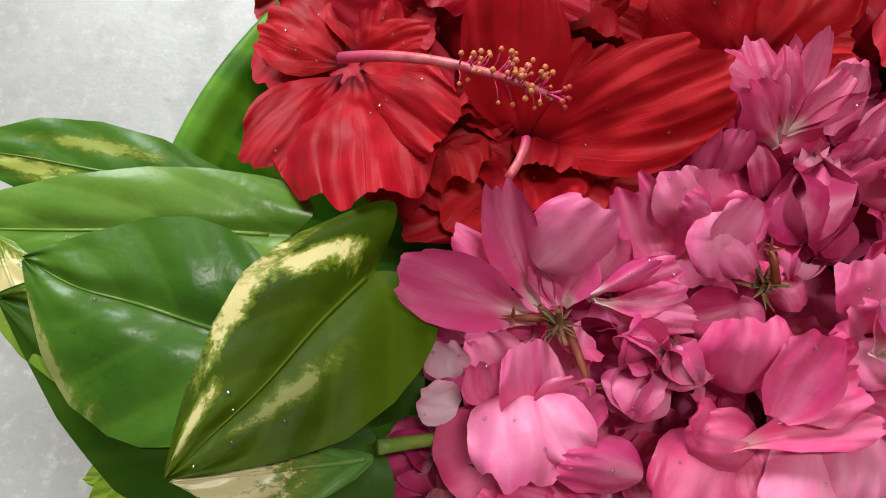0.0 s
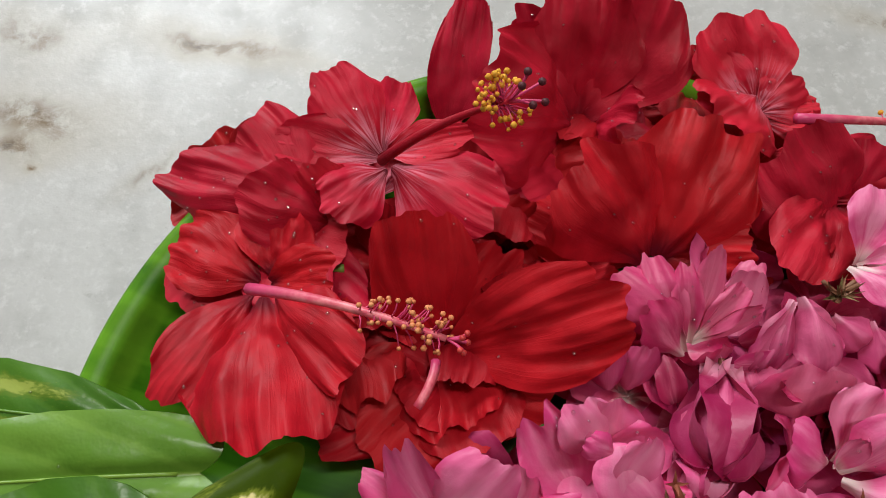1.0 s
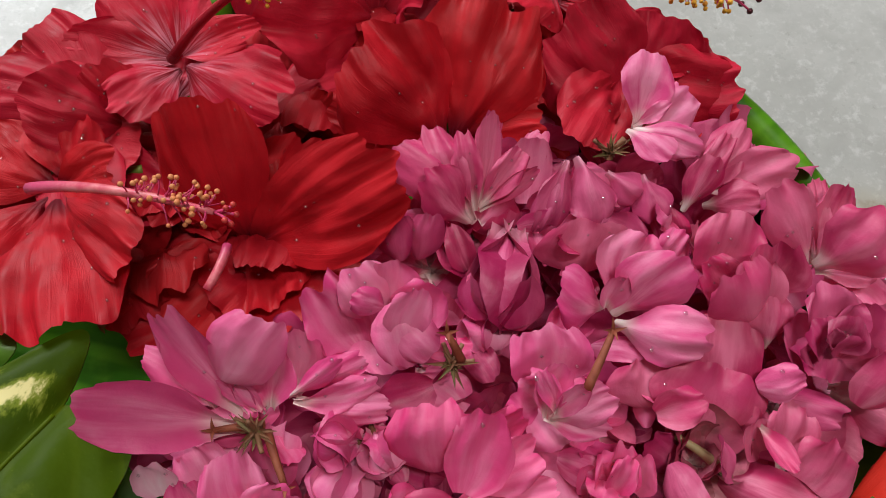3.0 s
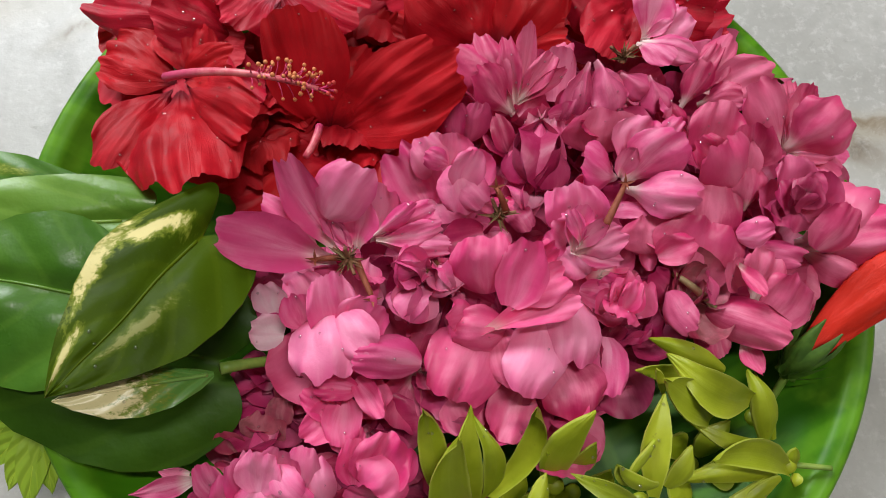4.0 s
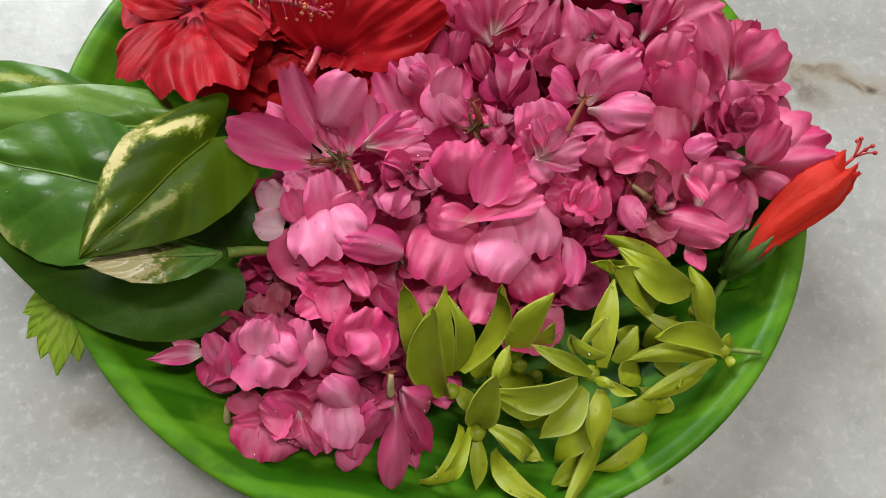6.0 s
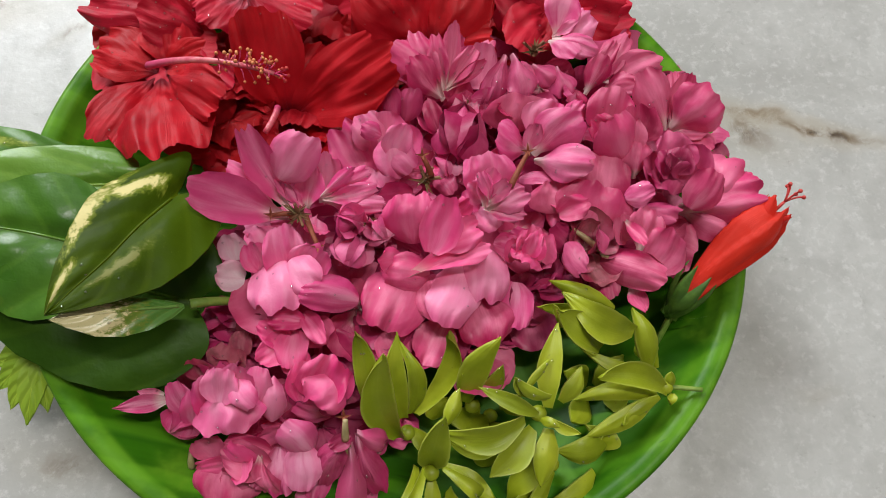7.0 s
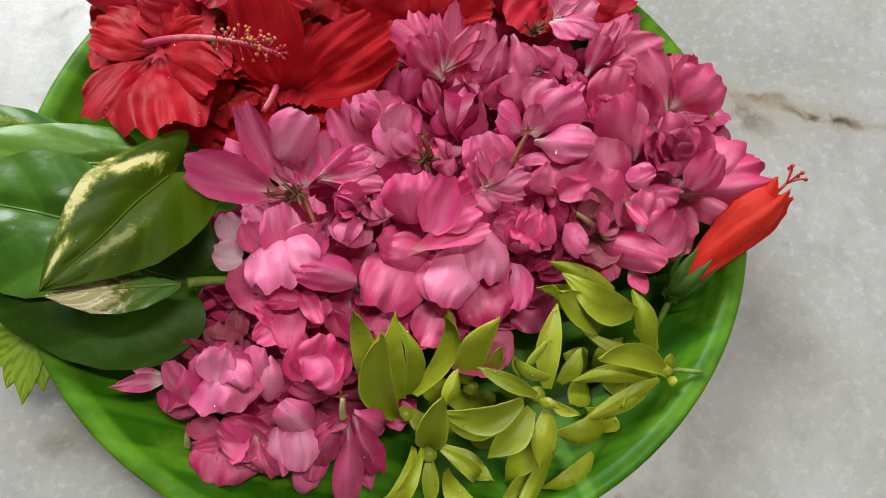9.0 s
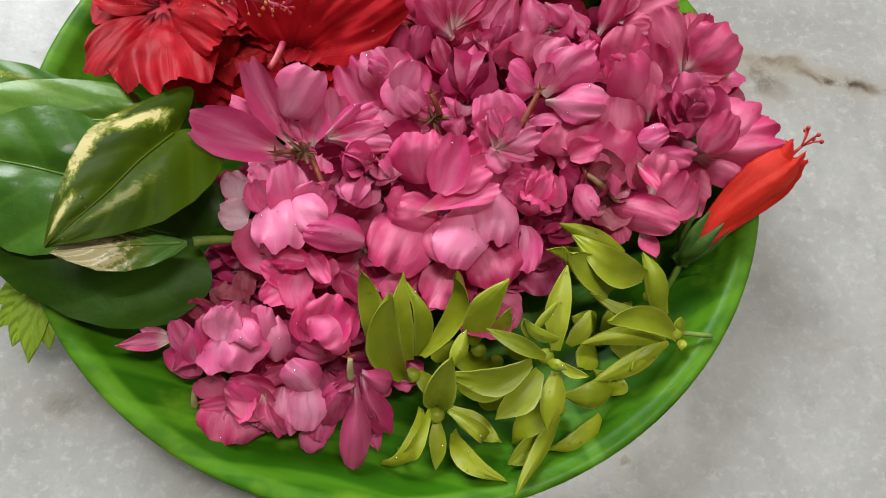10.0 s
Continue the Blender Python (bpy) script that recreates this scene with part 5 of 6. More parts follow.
oleander('open pink oleander flower with a white throat at the rim', 208, PINK, [
    ("oleander", (0.1190, 0.0120, 0.0460), (0.1080, 0.0330, 0.0620), 0.0160, -0.3, 0),
    ("oleander", (0.1200, 0.0110, 0.0480), (0.1350, 0.0150, 0.0660), 0.0216, -0.25, 0),
    ("oleander", (0.1210, 0.0120, 0.0460), (0.1310, 0.0320, 0.0560), 0.0116, 0.3, 0),
    ("oleander", (0.1210, 0.0110, 0.0460), (0.1350, 0.0080, 0.0540), 0.0124, 0.2, 0),
    ("oleander", (0.1210, 0.0140, 0.0460), (0.1260, 0.0360, 0.0540), 0.0079, 0.4, 0),
    ("oleander", (0.1260, 0.0140, 0.0440), (0.1300, -0.0030, 0.0520), 0.0147, 0, 0),
    ("oleander", (0.1200, 0.0130, 0.0460), (0.1240, 0.0300, 0.0520), 0.0093, 0.5, 0),
])
oleander('deep pink rose-like oleander flower', 209, DARK, [
    ("round", (0.1140, -0.0100, 0.0520), (0.1150, 0.0020, 0.0620), 0.0163, 0.5, 0),
    ("round", (0.1210, -0.0130, 0.0460), (0.1230, -0.0030, 0.0600), 0.0156, 0.5, 0),
    ("round", (0.1120, -0.0150, 0.0460), (0.1070, -0.0020, 0.0560), 0.0152, 0.5, 0),
    ("round", (0.1170, -0.0040, 0.0480), (0.1100, -0.0210, 0.0540), 0.0213, -0.4, 0),
    ("round", (0.1120, -0.0120, 0.0560), (0.1140, -0.0080, 0.0660), 0.0112, 0.6, 0),
    ("round", (0.1120, -0.0120, 0.0540), (0.1080, -0.0070, 0.0640), 0.0100, 0.6, 0),
    ("round", (0.1100, -0.0120, 0.0600), (0.1070, -0.0110, 0.0680), 0.0047, 0.7, 0),
    ("round", (0.1150, -0.0150, 0.0540), (0.1190, -0.0130, 0.0620), 0.0113, 0.5, 0),
    ("round", (0.1100, -0.0120, 0.0500), (0.1050, -0.0110, 0.0600), 0.0088, 0.6, 0),
])
oleander_closed('large half-open pink oleander bud at the rim', 210, PINK, [
    ("oleander", (0.1200, -0.0230, 0.0400), (0.1430, -0.0160, 0.0580), 0.0232, -0.6, 0),
    ("oleander", (0.1190, -0.0240, 0.0420), (0.1470, -0.0240, 0.0560), 0.0209, -0.5, 0),
    ("oleander", (0.1180, -0.0220, 0.0400), (0.1390, -0.0360, 0.0460), 0.0166, -0.5, 0),
    ("round", (0.1160, -0.0280, 0.0540), (0.1260, -0.0180, 0.0640), 0.0146, -0.3, 0),
    ("oleander", (0.1190, -0.0200, 0.0380), (0.1470, -0.0290, 0.0500), 0.0190, -0.6, 0),
])
oleander('broad smooth pink oleander petals', 211, PINK, [
    ("round", (0.0830, -0.0210, 0.0460), (0.0880, 0.0010, 0.0540), 0.0231, -0.25, 0),
    ("round", (0.0770, -0.0270, 0.0440), (0.0840, -0.0120, 0.0510), 0.0296, -0.2, 0),
    ("round", (0.0660, -0.0200, 0.0440), (0.0660, -0.0070, 0.0500), 0.0209, -0.2, 0),
    ("round", (0.0560, 0.0200, 0.0420), (0.0570, 0.0310, 0.0540), 0.0253, -0.2, 0),
])
oleander('single pale pink oleander petal between deeper ones', 212, LIGHT, [
    ("round", (0.0930, -0.0190, 0.0500), (0.1030, -0.0190, 0.0560), 0.0092, -0.2, 0),
])
oleander('pink oleander flower at the edge of the heap', 213, PINK, [
    ("round", (0.0810, -0.0400, 0.0400), (0.1010, -0.0550, 0.0500), 0.0143, -0.5, 0),
    ("round", (0.0920, -0.0350, 0.0440), (0.0870, -0.0280, 0.0540), 0.0096, 0.4, 0),
    ("oleander", (0.0960, -0.0400, 0.0420), (0.1020, -0.0250, 0.0540), 0.0144, 0.2, 0),
    ("round", (0.0990, -0.0480, 0.0420), (0.1100, -0.0370, 0.0520), 0.0161, 0.1, 0),
    ("round", (0.1070, -0.0440, 0.0360), (0.1140, -0.0440, 0.0420), 0.0120, 0.1, 0),
    ("oleander", (0.0900, -0.0280, 0.0500), (0.0950, -0.0410, 0.0540), 0.0060, 0.5, 0),
    ("spear", (0.0920, -0.0520, 0.0380), (0.0940, -0.0640, 0.0400), 0.0079, 0, 0),
    ("round", (0.0800, -0.0450, 0.0380), (0.0820, -0.0570, 0.0400), 0.0123, 0, 0),
    ("round", (0.0890, -0.0330, 0.0400), (0.0970, -0.0270, 0.0460), 0.0178, 0, 0),
])
oleander('small deep pink oleander flower', 214, HOT, [
    ("round", (0.0500, -0.0380, 0.0440), (0.0530, -0.0300, 0.0560), 0.0115, 0.6, 0),
    ("round", (0.0460, -0.0380, 0.0440), (0.0460, -0.0320, 0.0540), 0.0090, 0.6, 0),
    ("round", (0.0560, -0.0400, 0.0440), (0.0580, -0.0330, 0.0540), 0.0090, 0.7, 0),
    ("round", (0.0500, -0.0390, 0.0500), (0.0540, -0.0330, 0.0580), 0.0067, 0.6, 0),
    ("round", (0.0520, -0.0360, 0.0460), (0.0480, -0.0430, 0.0520), 0.0136, -0.2, 0),
])
oleander('broad pink oleander petals lying flat', 215, PINK, [
    ("round", (0.0050, -0.0380, 0.0420), (-0.0080, -0.0610, 0.0460), 0.0245, -0.2, 0),
    ("round", (0.0120, -0.0400, 0.0460), (-0.0060, -0.0390, 0.0520), 0.0139, -0.3, 0),
    ("round", (0.0110, -0.0390, 0.0420), (0.0130, -0.0590, 0.0460), 0.0136, -0.2, 0),
    ("round", (0.0300, -0.0510, 0.0400), (0.0320, -0.0710, 0.0430), 0.0203, -0.1, 0),
    ("round", (0.0160, -0.0580, 0.0380), (0.0070, -0.0740, 0.0400), 0.0161, 0, 0),
    ("round", (-0.0060, -0.0580, 0.0360), (-0.0030, -0.0710, 0.0380), 0.0136, 0, 0),
])
oleander('pale pink cupped oleander petals', 216, LIGHT, [
    ("round", (0.0250, -0.0380, 0.0460), (0.0140, -0.0630, 0.0520), 0.0183, -0.4, 0),
    ("round", (0.0360, -0.0320, 0.0440), (0.0310, -0.0550, 0.0500), 0.0178, -0.35, 0),
    ("round", (0.0460, -0.0450, 0.0380), (0.0410, -0.0650, 0.0420), 0.0138, 0, 0),
])
oleander('rounded pale pink oleander petal', 217, LIGHT, [
    ("round", (-0.0160, -0.0480, 0.0460), (-0.0370, -0.0450, 0.0560), 0.0131, -0.35, 0),
])
oleander('pale pink ruffled oleander flower', 218, LIGHT, [
    ("round", (-0.0420, -0.0370, 0.0420), (-0.0410, -0.0190, 0.0580), 0.0155, 0.3, 0),
    ("round", (-0.0370, -0.0370, 0.0440), (-0.0280, -0.0290, 0.0560), 0.0154, 0.3, 0),
    ("round", (-0.0440, -0.0320, 0.0400), (-0.0550, -0.0160, 0.0500), 0.0162, 0.1, 0),
    ("round", (-0.0450, -0.0270, 0.0460), (-0.0450, -0.0500, 0.0540), 0.0240, -0.4, 0),
    ("round", (-0.0400, -0.0310, 0.0520), (-0.0320, -0.0450, 0.0560), 0.0151, -0.3, 0),
    ("round", (-0.0520, -0.0310, 0.0440), (-0.0530, -0.0230, 0.0540), 0.0113, 0.3, 0),
])
oleander('whitish-pink oleander petals beside the leaves', 219, WHITE, [
    ("round", (-0.0620, -0.0250, 0.0420), (-0.0630, -0.0180, 0.0520), 0.0106, 0.2, 0),
    ("round", (-0.0590, -0.0320, 0.0400), (-0.0690, -0.0310, 0.0460), 0.0115, 0.1, 0),
])
oleander('small bright pink oleander flower', 220, HOT, [
    ("round", (-0.0370, -0.0530, 0.0440), (-0.0500, -0.0520, 0.0500), 0.0078, 0.5, 0),
    ("round", (-0.0370, -0.0500, 0.0440), (-0.0300, -0.0630, 0.0500), 0.0074, 0.3, 0),
    ("round", (-0.0440, -0.0590, 0.0380), (-0.0540, -0.0530, 0.0460), 0.0087, 0.5, 0),
    ("round", (-0.0410, -0.0570, 0.0400), (-0.0540, -0.0670, 0.0430), 0.0112, 0.2, 0),
    ("round", (-0.0410, -0.0550, 0.0400), (-0.0440, -0.0700, 0.0420), 0.0116, 0.3, 0),
    ("round", (-0.0350, -0.0520, 0.0360), (-0.0290, -0.0610, 0.0400), 0.0127, 0.1, 0),
])
oleander('pink oleander flower with a white petal edge', 221, HOT, [
    ("round", (-0.0360, -0.0810, 0.0380), (-0.0260, -0.0700, 0.0500), 0.0170, 0.4, 0),
    ("round", (-0.0270, -0.0760, 0.0440), (-0.0360, -0.0840, 0.0460), 0.0177, -0.3, 0),
    ("round", (-0.0410, -0.0810, 0.0360), (-0.0380, -0.0680, 0.0440), 0.0094, 0.4, 0),
    ("round", (-0.0450, -0.0710, 0.0360), (-0.0380, -0.0630, 0.0420), 0.0112, 0.1, 0),
    ("round", (-0.0290, -0.0810, 0.0340), (-0.0230, -0.0720, 0.0420), 0.0104, 0.4, 0),
])
oleander('pink double oleander flower near the edge of the plate', 222, LIGHT, [
    ("round", (-0.0700, -0.0810, 0.0340), (-0.0730, -0.0700, 0.0480), 0.0150, 0.5, 0),
    ("round", (-0.0660, -0.0770, 0.0460), (-0.0660, -0.0910, 0.0440), 0.0241, -0.5, 0),
    ("round", (-0.0640, -0.0770, 0.0420), (-0.0570, -0.0700, 0.0540), 0.0127, 0.4, 0),
    ("round", (-0.0620, -0.0730, 0.0480), (-0.0560, -0.0840, 0.0520), 0.0090, -0.2, 0),
    ("round", (-0.0680, -0.0800, 0.0460), (-0.0650, -0.0700, 0.0540), 0.0129, 0.3, 0),
    ("round", (-0.0590, -0.0830, 0.0360), (-0.0530, -0.0690, 0.0460), 0.0106, -0.4, 0),
    ("round", (-0.0520, -0.0870, 0.0340), (-0.0520, -0.0730, 0.0440), 0.0102, -0.6, 0),
    ("round", (-0.0810, -0.0840, 0.0320), (-0.0780, -0.0750, 0.0440), 0.0089, 0.3, 0),
    ("round", (-0.0830, -0.0790, 0.0320), (-0.0860, -0.0700, 0.0420), 0.0090, 0.2, 0),
    ("spear", (-0.0920, -0.0730, 0.0280), (-0.1080, -0.0760, 0.0380), 0.0066, 0.4, 0),
    ("spear", (-0.0930, -0.0710, 0.0280), (-0.1010, -0.0700, 0.0340), 0.0046, 0.4, 0),
])
oleander('faded mauve-pink oleander petals lying low', 223, DULL, [
    ("round", (-0.0790, -0.0660, 0.0260), (-0.0810, -0.0600, 0.0340), 0.0094, 0.1, 0),
    ("round", (-0.0710, -0.0630, 0.0260), (-0.0670, -0.0560, 0.0340), 0.0142, 0.1, 0),
    ("round", (-0.0640, -0.0590, 0.0280), (-0.0610, -0.0520, 0.0360), 0.0086, 0.1, 0),
    ("round", (-0.0580, -0.0540, 0.0280), (-0.0580, -0.0450, 0.0360), 0.0130, 0.1, 0),
])
oleander('pink oleander flower with drooping petals', 224, PINK, [
    ("round", (-0.0680, -0.0980, 0.0260), (-0.0720, -0.1140, 0.0270), 0.0239, -0.2, 0),
    ("round", (-0.0540, -0.1020, 0.0320), (-0.0700, -0.0960, 0.0380), 0.0129, 0.5, 0),
    ("round", (-0.0540, -0.0970, 0.0300), (-0.0690, -0.0930, 0.0380), 0.0089, 0.5, 0),
    ("round", (-0.0640, -0.1000, 0.0280), (-0.0830, -0.1000, 0.0280), 0.0066, 0.2, 0),
    ("round", (-0.0750, -0.0960, 0.0260), (-0.0780, -0.0890, 0.0340), 0.0115, 0.2, 0),
    ("oleander", (-0.0560, -0.0970, 0.0340), (-0.0540, -0.1130, 0.0320), 0.0077, 0.5, 30),
    ("round", (-0.0720, -0.1020, 0.0280), (-0.0610, -0.1070, 0.0300), 0.0102, 0.4, 20),
])
oleander('loose pink oleander petals piled together', 225, ROSE, [
    ("round", (-0.0500, -0.0960, 0.0320), (-0.0510, -0.1130, 0.0300), 0.0135, -0.5, 0),
    ("round", (-0.0380, -0.1000, 0.0360), (-0.0460, -0.0900, 0.0460), 0.0120, -0.6, 0),
    ("round", (-0.0410, -0.0970, 0.0380), (-0.0420, -0.1130, 0.0320), 0.0133, -0.3, 0),
    ("round", (-0.0370, -0.1090, 0.0260), (-0.0450, -0.1200, 0.0220), 0.0095, 0.3, 0),
    ("round", (-0.0350, -0.1030, 0.0280), (-0.0400, -0.1160, 0.0260), 0.0095, 0.2, 0),
])
oleander('upturned deep pink oleander flower with its stalk showing', 226, DARK, [
    ("oleander", (-0.0240, -0.0990, 0.0420), (-0.0280, -0.1270, 0.0230), 0.0105, -0.6, 0),
    ("oleander", (-0.0210, -0.0970, 0.0420), (-0.0150, -0.1160, 0.0260), 0.0114, -0.6, 0),
    ("oleander", (-0.0200, -0.1010, 0.0380), (-0.0210, -0.1160, 0.0260), 0.0090, 0.5, 10),
    ("oleander", (-0.0250, -0.0980, 0.0440), (-0.0350, -0.1060, 0.0340), 0.0100, -0.5, 0),
    ("oleander", (-0.0210, -0.0960, 0.0440), (-0.0110, -0.1020, 0.0340), 0.0097, -0.5, 0),
    ("oleander", (-0.0250, -0.0970, 0.0440), (-0.0350, -0.1100, 0.0280), 0.0089, -0.4, 0),
    ("round", (-0.0230, -0.0970, 0.0460), (-0.0310, -0.1000, 0.0460), 0.0059, 0.6, 0),
    ("spear", (-0.0200, -0.1080, 0.0260), (-0.0190, -0.1220, 0.0220), 0.0071, 0, 0),
])
oleander('pink oleander flower on its side with a white base', 227, PINK, [
    ("oleander", (0.0280, 0.0390, 0.0420), (0.0070, 0.0570, 0.0600), 0.0147, -0.2, 0),
    ("oleander", (0.0270, 0.0390, 0.0440), (0.0170, 0.0600, 0.0640), 0.0115, 0.3, 0),
    ("oleander", (0.0280, 0.0410, 0.0460), (0.0250, 0.0570, 0.0640), 0.0081, 0.5, 0),
    ("oleander", (0.0280, 0.0420, 0.0460), (0.0340, 0.0620, 0.0640), 0.0073, 0.4, 0),
    ("oleander", (0.0290, 0.0420, 0.0460), (0.0420, 0.0520, 0.0600), 0.0082, 0.4, 0),
    ("oleander", (0.0290, 0.0410, 0.0460), (0.0460, 0.0480, 0.0560), 0.0055, 0.5, 20),
    ("oleander", (0.0260, 0.0370, 0.0470), (0.0150, 0.0470, 0.0620), 0.0143, -0.35, 0),
])
oleander('pale mauve oleander petal against red petals', 228, LIGHT, [
    ("round", (0.0440, 0.0440, 0.0400), (0.0470, 0.0600, 0.0520), 0.0137, 0, 0),
])
oleander_closed('closed dusky pink oleander buds', 229, DARK, [
    ("round", (0.0050, 0.0290, 0.0440), (0.0040, 0.0400, 0.0560), 0.0110, -0.6, 0),
    ("round", (0.0100, 0.0290, 0.0440), (0.0140, 0.0380, 0.0550), 0.0105, -0.6, 0),
    ("round", (-0.0000, 0.0330, 0.0420), (-0.0050, 0.0360, 0.0480), 0.0097, -0.3, 0),
])
oleander('hanging deep pink oleander buds on a brown stalk', 230, DARK, [
    ("oleander", (0.0580, 0.0500, 0.0560), (0.0600, 0.0300, 0.0520), 0.0130, -0.7, 0),
    ("oleander", (0.0550, 0.0490, 0.0560), (0.0470, 0.0320, 0.0500), 0.0100, -0.5, 0),
    ("oleander", (0.0540, 0.0480, 0.0580), (0.0430, 0.0300, 0.0500), 0.0069, 0.3, 0),
    ("oleander", (0.0660, 0.0450, 0.0540), (0.0770, 0.0370, 0.0500), 0.0101, -0.4, 0),
    ("oleander", (0.0760, 0.0430, 0.0540), (0.0790, 0.0300, 0.0500), 0.0113, -0.6, 0),
])
oleander('upright pale pink oleander flower with a cream base', 231, LIGHT, [
    ("oleander", (0.0800, 0.0620, 0.0460), (0.0870, 0.0800, 0.0600), 0.0155, 0.2, 0),
    ("oleander", (0.0830, 0.0600, 0.0460), (0.0960, 0.0670, 0.0560), 0.0139, 0.1, 0),
    ("oleander", (0.0770, 0.0610, 0.0480), (0.0860, 0.0470, 0.0540), 0.0101, -0.2, 0),
    ("oleander", (0.0780, 0.0600, 0.0500), (0.0960, 0.0490, 0.0540), 0.0101, -0.2, 0),
    ("oleander", (0.0780, 0.0610, 0.0500), (0.0890, 0.0640, 0.0560), 0.0045, 0.5, 0),
])
oleander('pink oleander flower with spread streaked petals', 232, PINK, [
    ("oleander", (0.0890, 0.0360, 0.0440), (0.1100, 0.0550, 0.0580), 0.0119, 0.3, 0),
    ("oleander", (0.0930, 0.0400, 0.0460), (0.1220, 0.0390, 0.0570), 0.0146, 0.1, 0),
    ("oleander", (0.0890, 0.0340, 0.0440), (0.0970, 0.0460, 0.0560), 0.0103, -0.3, 0),
    ("oleander", (0.0900, 0.0370, 0.0460), (0.1030, 0.0510, 0.0580), 0.0072, 0.4, 0),
    ("oleander", (0.0960, 0.0360, 0.0420), (0.1090, 0.0330, 0.0520), 0.0110, -0.2, 0),
])
hibiscus('red hibiscus flower with broad round petals', 243, RED, None, [
    ("hibiscus", (0.0230, 0.0680, 0.0380), (0.0000, 0.0910, 0.0620), 0.0389, -0.25, 0),
    ("hibiscus", (0.0270, 0.0700, 0.0360), (0.0470, 0.1030, 0.0600), 0.0394, -0.2, 0),
    ("hibiscus", (0.0230, 0.0710, 0.0320), (-0.0110, 0.0850, 0.0400), 0.0257, -0.2, 0),
    ("hibiscus", (0.0290, 0.0740, 0.0300), (0.0550, 0.0710, 0.0420), 0.0241, -0.1, 0),
])
hibiscus('red hibiscus flower with a dark throat', 245, RED, None, [
    ("hibiscus", (-0.0400, 0.0470, 0.0260), (-0.0480, 0.0730, 0.0680), 0.0295, -0.15, 0),
    ("hibiscus", (-0.0390, 0.0450, 0.0280), (0.0060, 0.0450, 0.0700), 0.0325, 0.2, 6),
    ("hibiscus", (-0.0410, 0.0450, 0.0240), (-0.0350, 0.0200, 0.0360), 0.0321, 0.1, 0),
    ("hibiscus", (-0.0430, 0.0450, 0.0240), (-0.0680, 0.0320, 0.0340), 0.0194, 0.1, 0),
    ("hibiscus", (-0.0400, 0.0490, 0.0220), (-0.0190, 0.0730, 0.0400), 0.0269, 0.1, 0),
])
hibiscus('open red hibiscus flower with pale pink streaks and yellow anthers', 239, STREAKED, ((-0.0561, 0.0995, 0.05), (-0.0213, 0.0932, 0.088), (0, 0, 0.004), 39, POLLEN, True, 66, 0.84, 0.0085, CRIMSON), [
    ("hibiscus", (-0.0570, 0.1070, 0.0420), (-0.0760, 0.1310, 0.0520), 0.0256, -0.2, 8),
    ("hibiscus", (-0.0560, 0.1090, 0.0400), (-0.0520, 0.1290, 0.0500), 0.0190, 0.3, -15),
    ("hibiscus", (-0.0550, 0.1060, 0.0420), (-0.0300, 0.1040, 0.0560), 0.0150, 0.4, -10),
    ("hibiscus", (-0.0580, 0.1050, 0.0420), (-0.0890, 0.1060, 0.0500), 0.0217, 0.1, 0),
    ("hibiscus", (-0.0550, 0.0990, 0.0460), (-0.0730, 0.0820, 0.0520), 0.0210, -0.2, 0),
    ("hibiscus", (-0.0530, 0.1000, 0.0460), (-0.0270, 0.0740, 0.0560), 0.0320, -0.25, 0),
    ("hibiscus", (-0.0600, 0.0940, 0.0360), (-0.0540, 0.1210, 0.0400), 0.0332, 0, 0),
])
hibiscus('red hibiscus flower with a long pink stamen', 246, RED, ((-0.0911, 0.0568, 0.058), (-0.0389, 0.0366, 0.074), (0, 0, 0.006), 46, POLLEN_PINK, False, 56, 0.58, 0.0065), [
    ("hibiscus", (-0.0900, 0.0590, 0.0460), (-0.0830, 0.0160, 0.0600), 0.0448, -0.2, 0),
    ("hibiscus", (-0.0930, 0.0610, 0.0440), (-0.1150, 0.0290, 0.0520), 0.0233, -0.3, 0),
    ("hibiscus", (-0.0920, 0.0640, 0.0440), (-0.1160, 0.0780, 0.0480), 0.0261, -0.2, 10),
    ("hibiscus", (-0.0880, 0.0660, 0.0440), (-0.0860, 0.0840, 0.0520), 0.0227, 0.2, 0),
    ("hibiscus", (-0.0880, 0.0630, 0.0460), (-0.0680, 0.0600, 0.0620), 0.0170, 0.3, 0),
    ("hibiscus", (-0.0870, 0.0600, 0.0460), (-0.0610, 0.0320, 0.0640), 0.0224, -0.2, 10),
])
hibiscus('crumpled red hibiscus flower with folded petals', 238, CRIMSON, None, [
    ("hibiscus", (-0.0750, 0.0880, 0.0400), (-0.0950, 0.1170, 0.0500), 0.0291, -0.3, 10),
    ("hibiscus", (-0.0770, 0.0850, 0.0420), (-0.1210, 0.1010, 0.0500), 0.0267, -0.3, 0),
    ("hibiscus", (-0.0720, 0.0820, 0.0440), (-0.0960, 0.0850, 0.0580), 0.0258, -0.3, 0),
    ("hibiscus", (-0.0700, 0.0860, 0.0400), (-0.0780, 0.0950, 0.0560), 0.0199, -0.4, 0),
])
hibiscus('large upright red hibiscus flower with veined petals', 240, CRIMSON, None, [
    ("hibiscus", (0.0050, 0.1310, 0.0340), (-0.0080, 0.1490, 0.0620), 0.0294, 0.2, 0),
    ("hibiscus", (0.0070, 0.1240, 0.0340), (0.0100, 0.1480, 0.0660), 0.0363, 0.2, 0),
    ("hibiscus", (0.0080, 0.1210, 0.0340), (0.0280, 0.1530, 0.0660), 0.0491, 0.15, 0),
    ("hibiscus", (0.0060, 0.1180, 0.0360), (-0.0260, 0.1180, 0.0620), 0.0510, -0.15, 0),
    ("hibiscus", (0.0130, 0.1190, 0.0340), (0.0210, 0.1080, 0.0560), 0.0232, -0.2, 0),
])
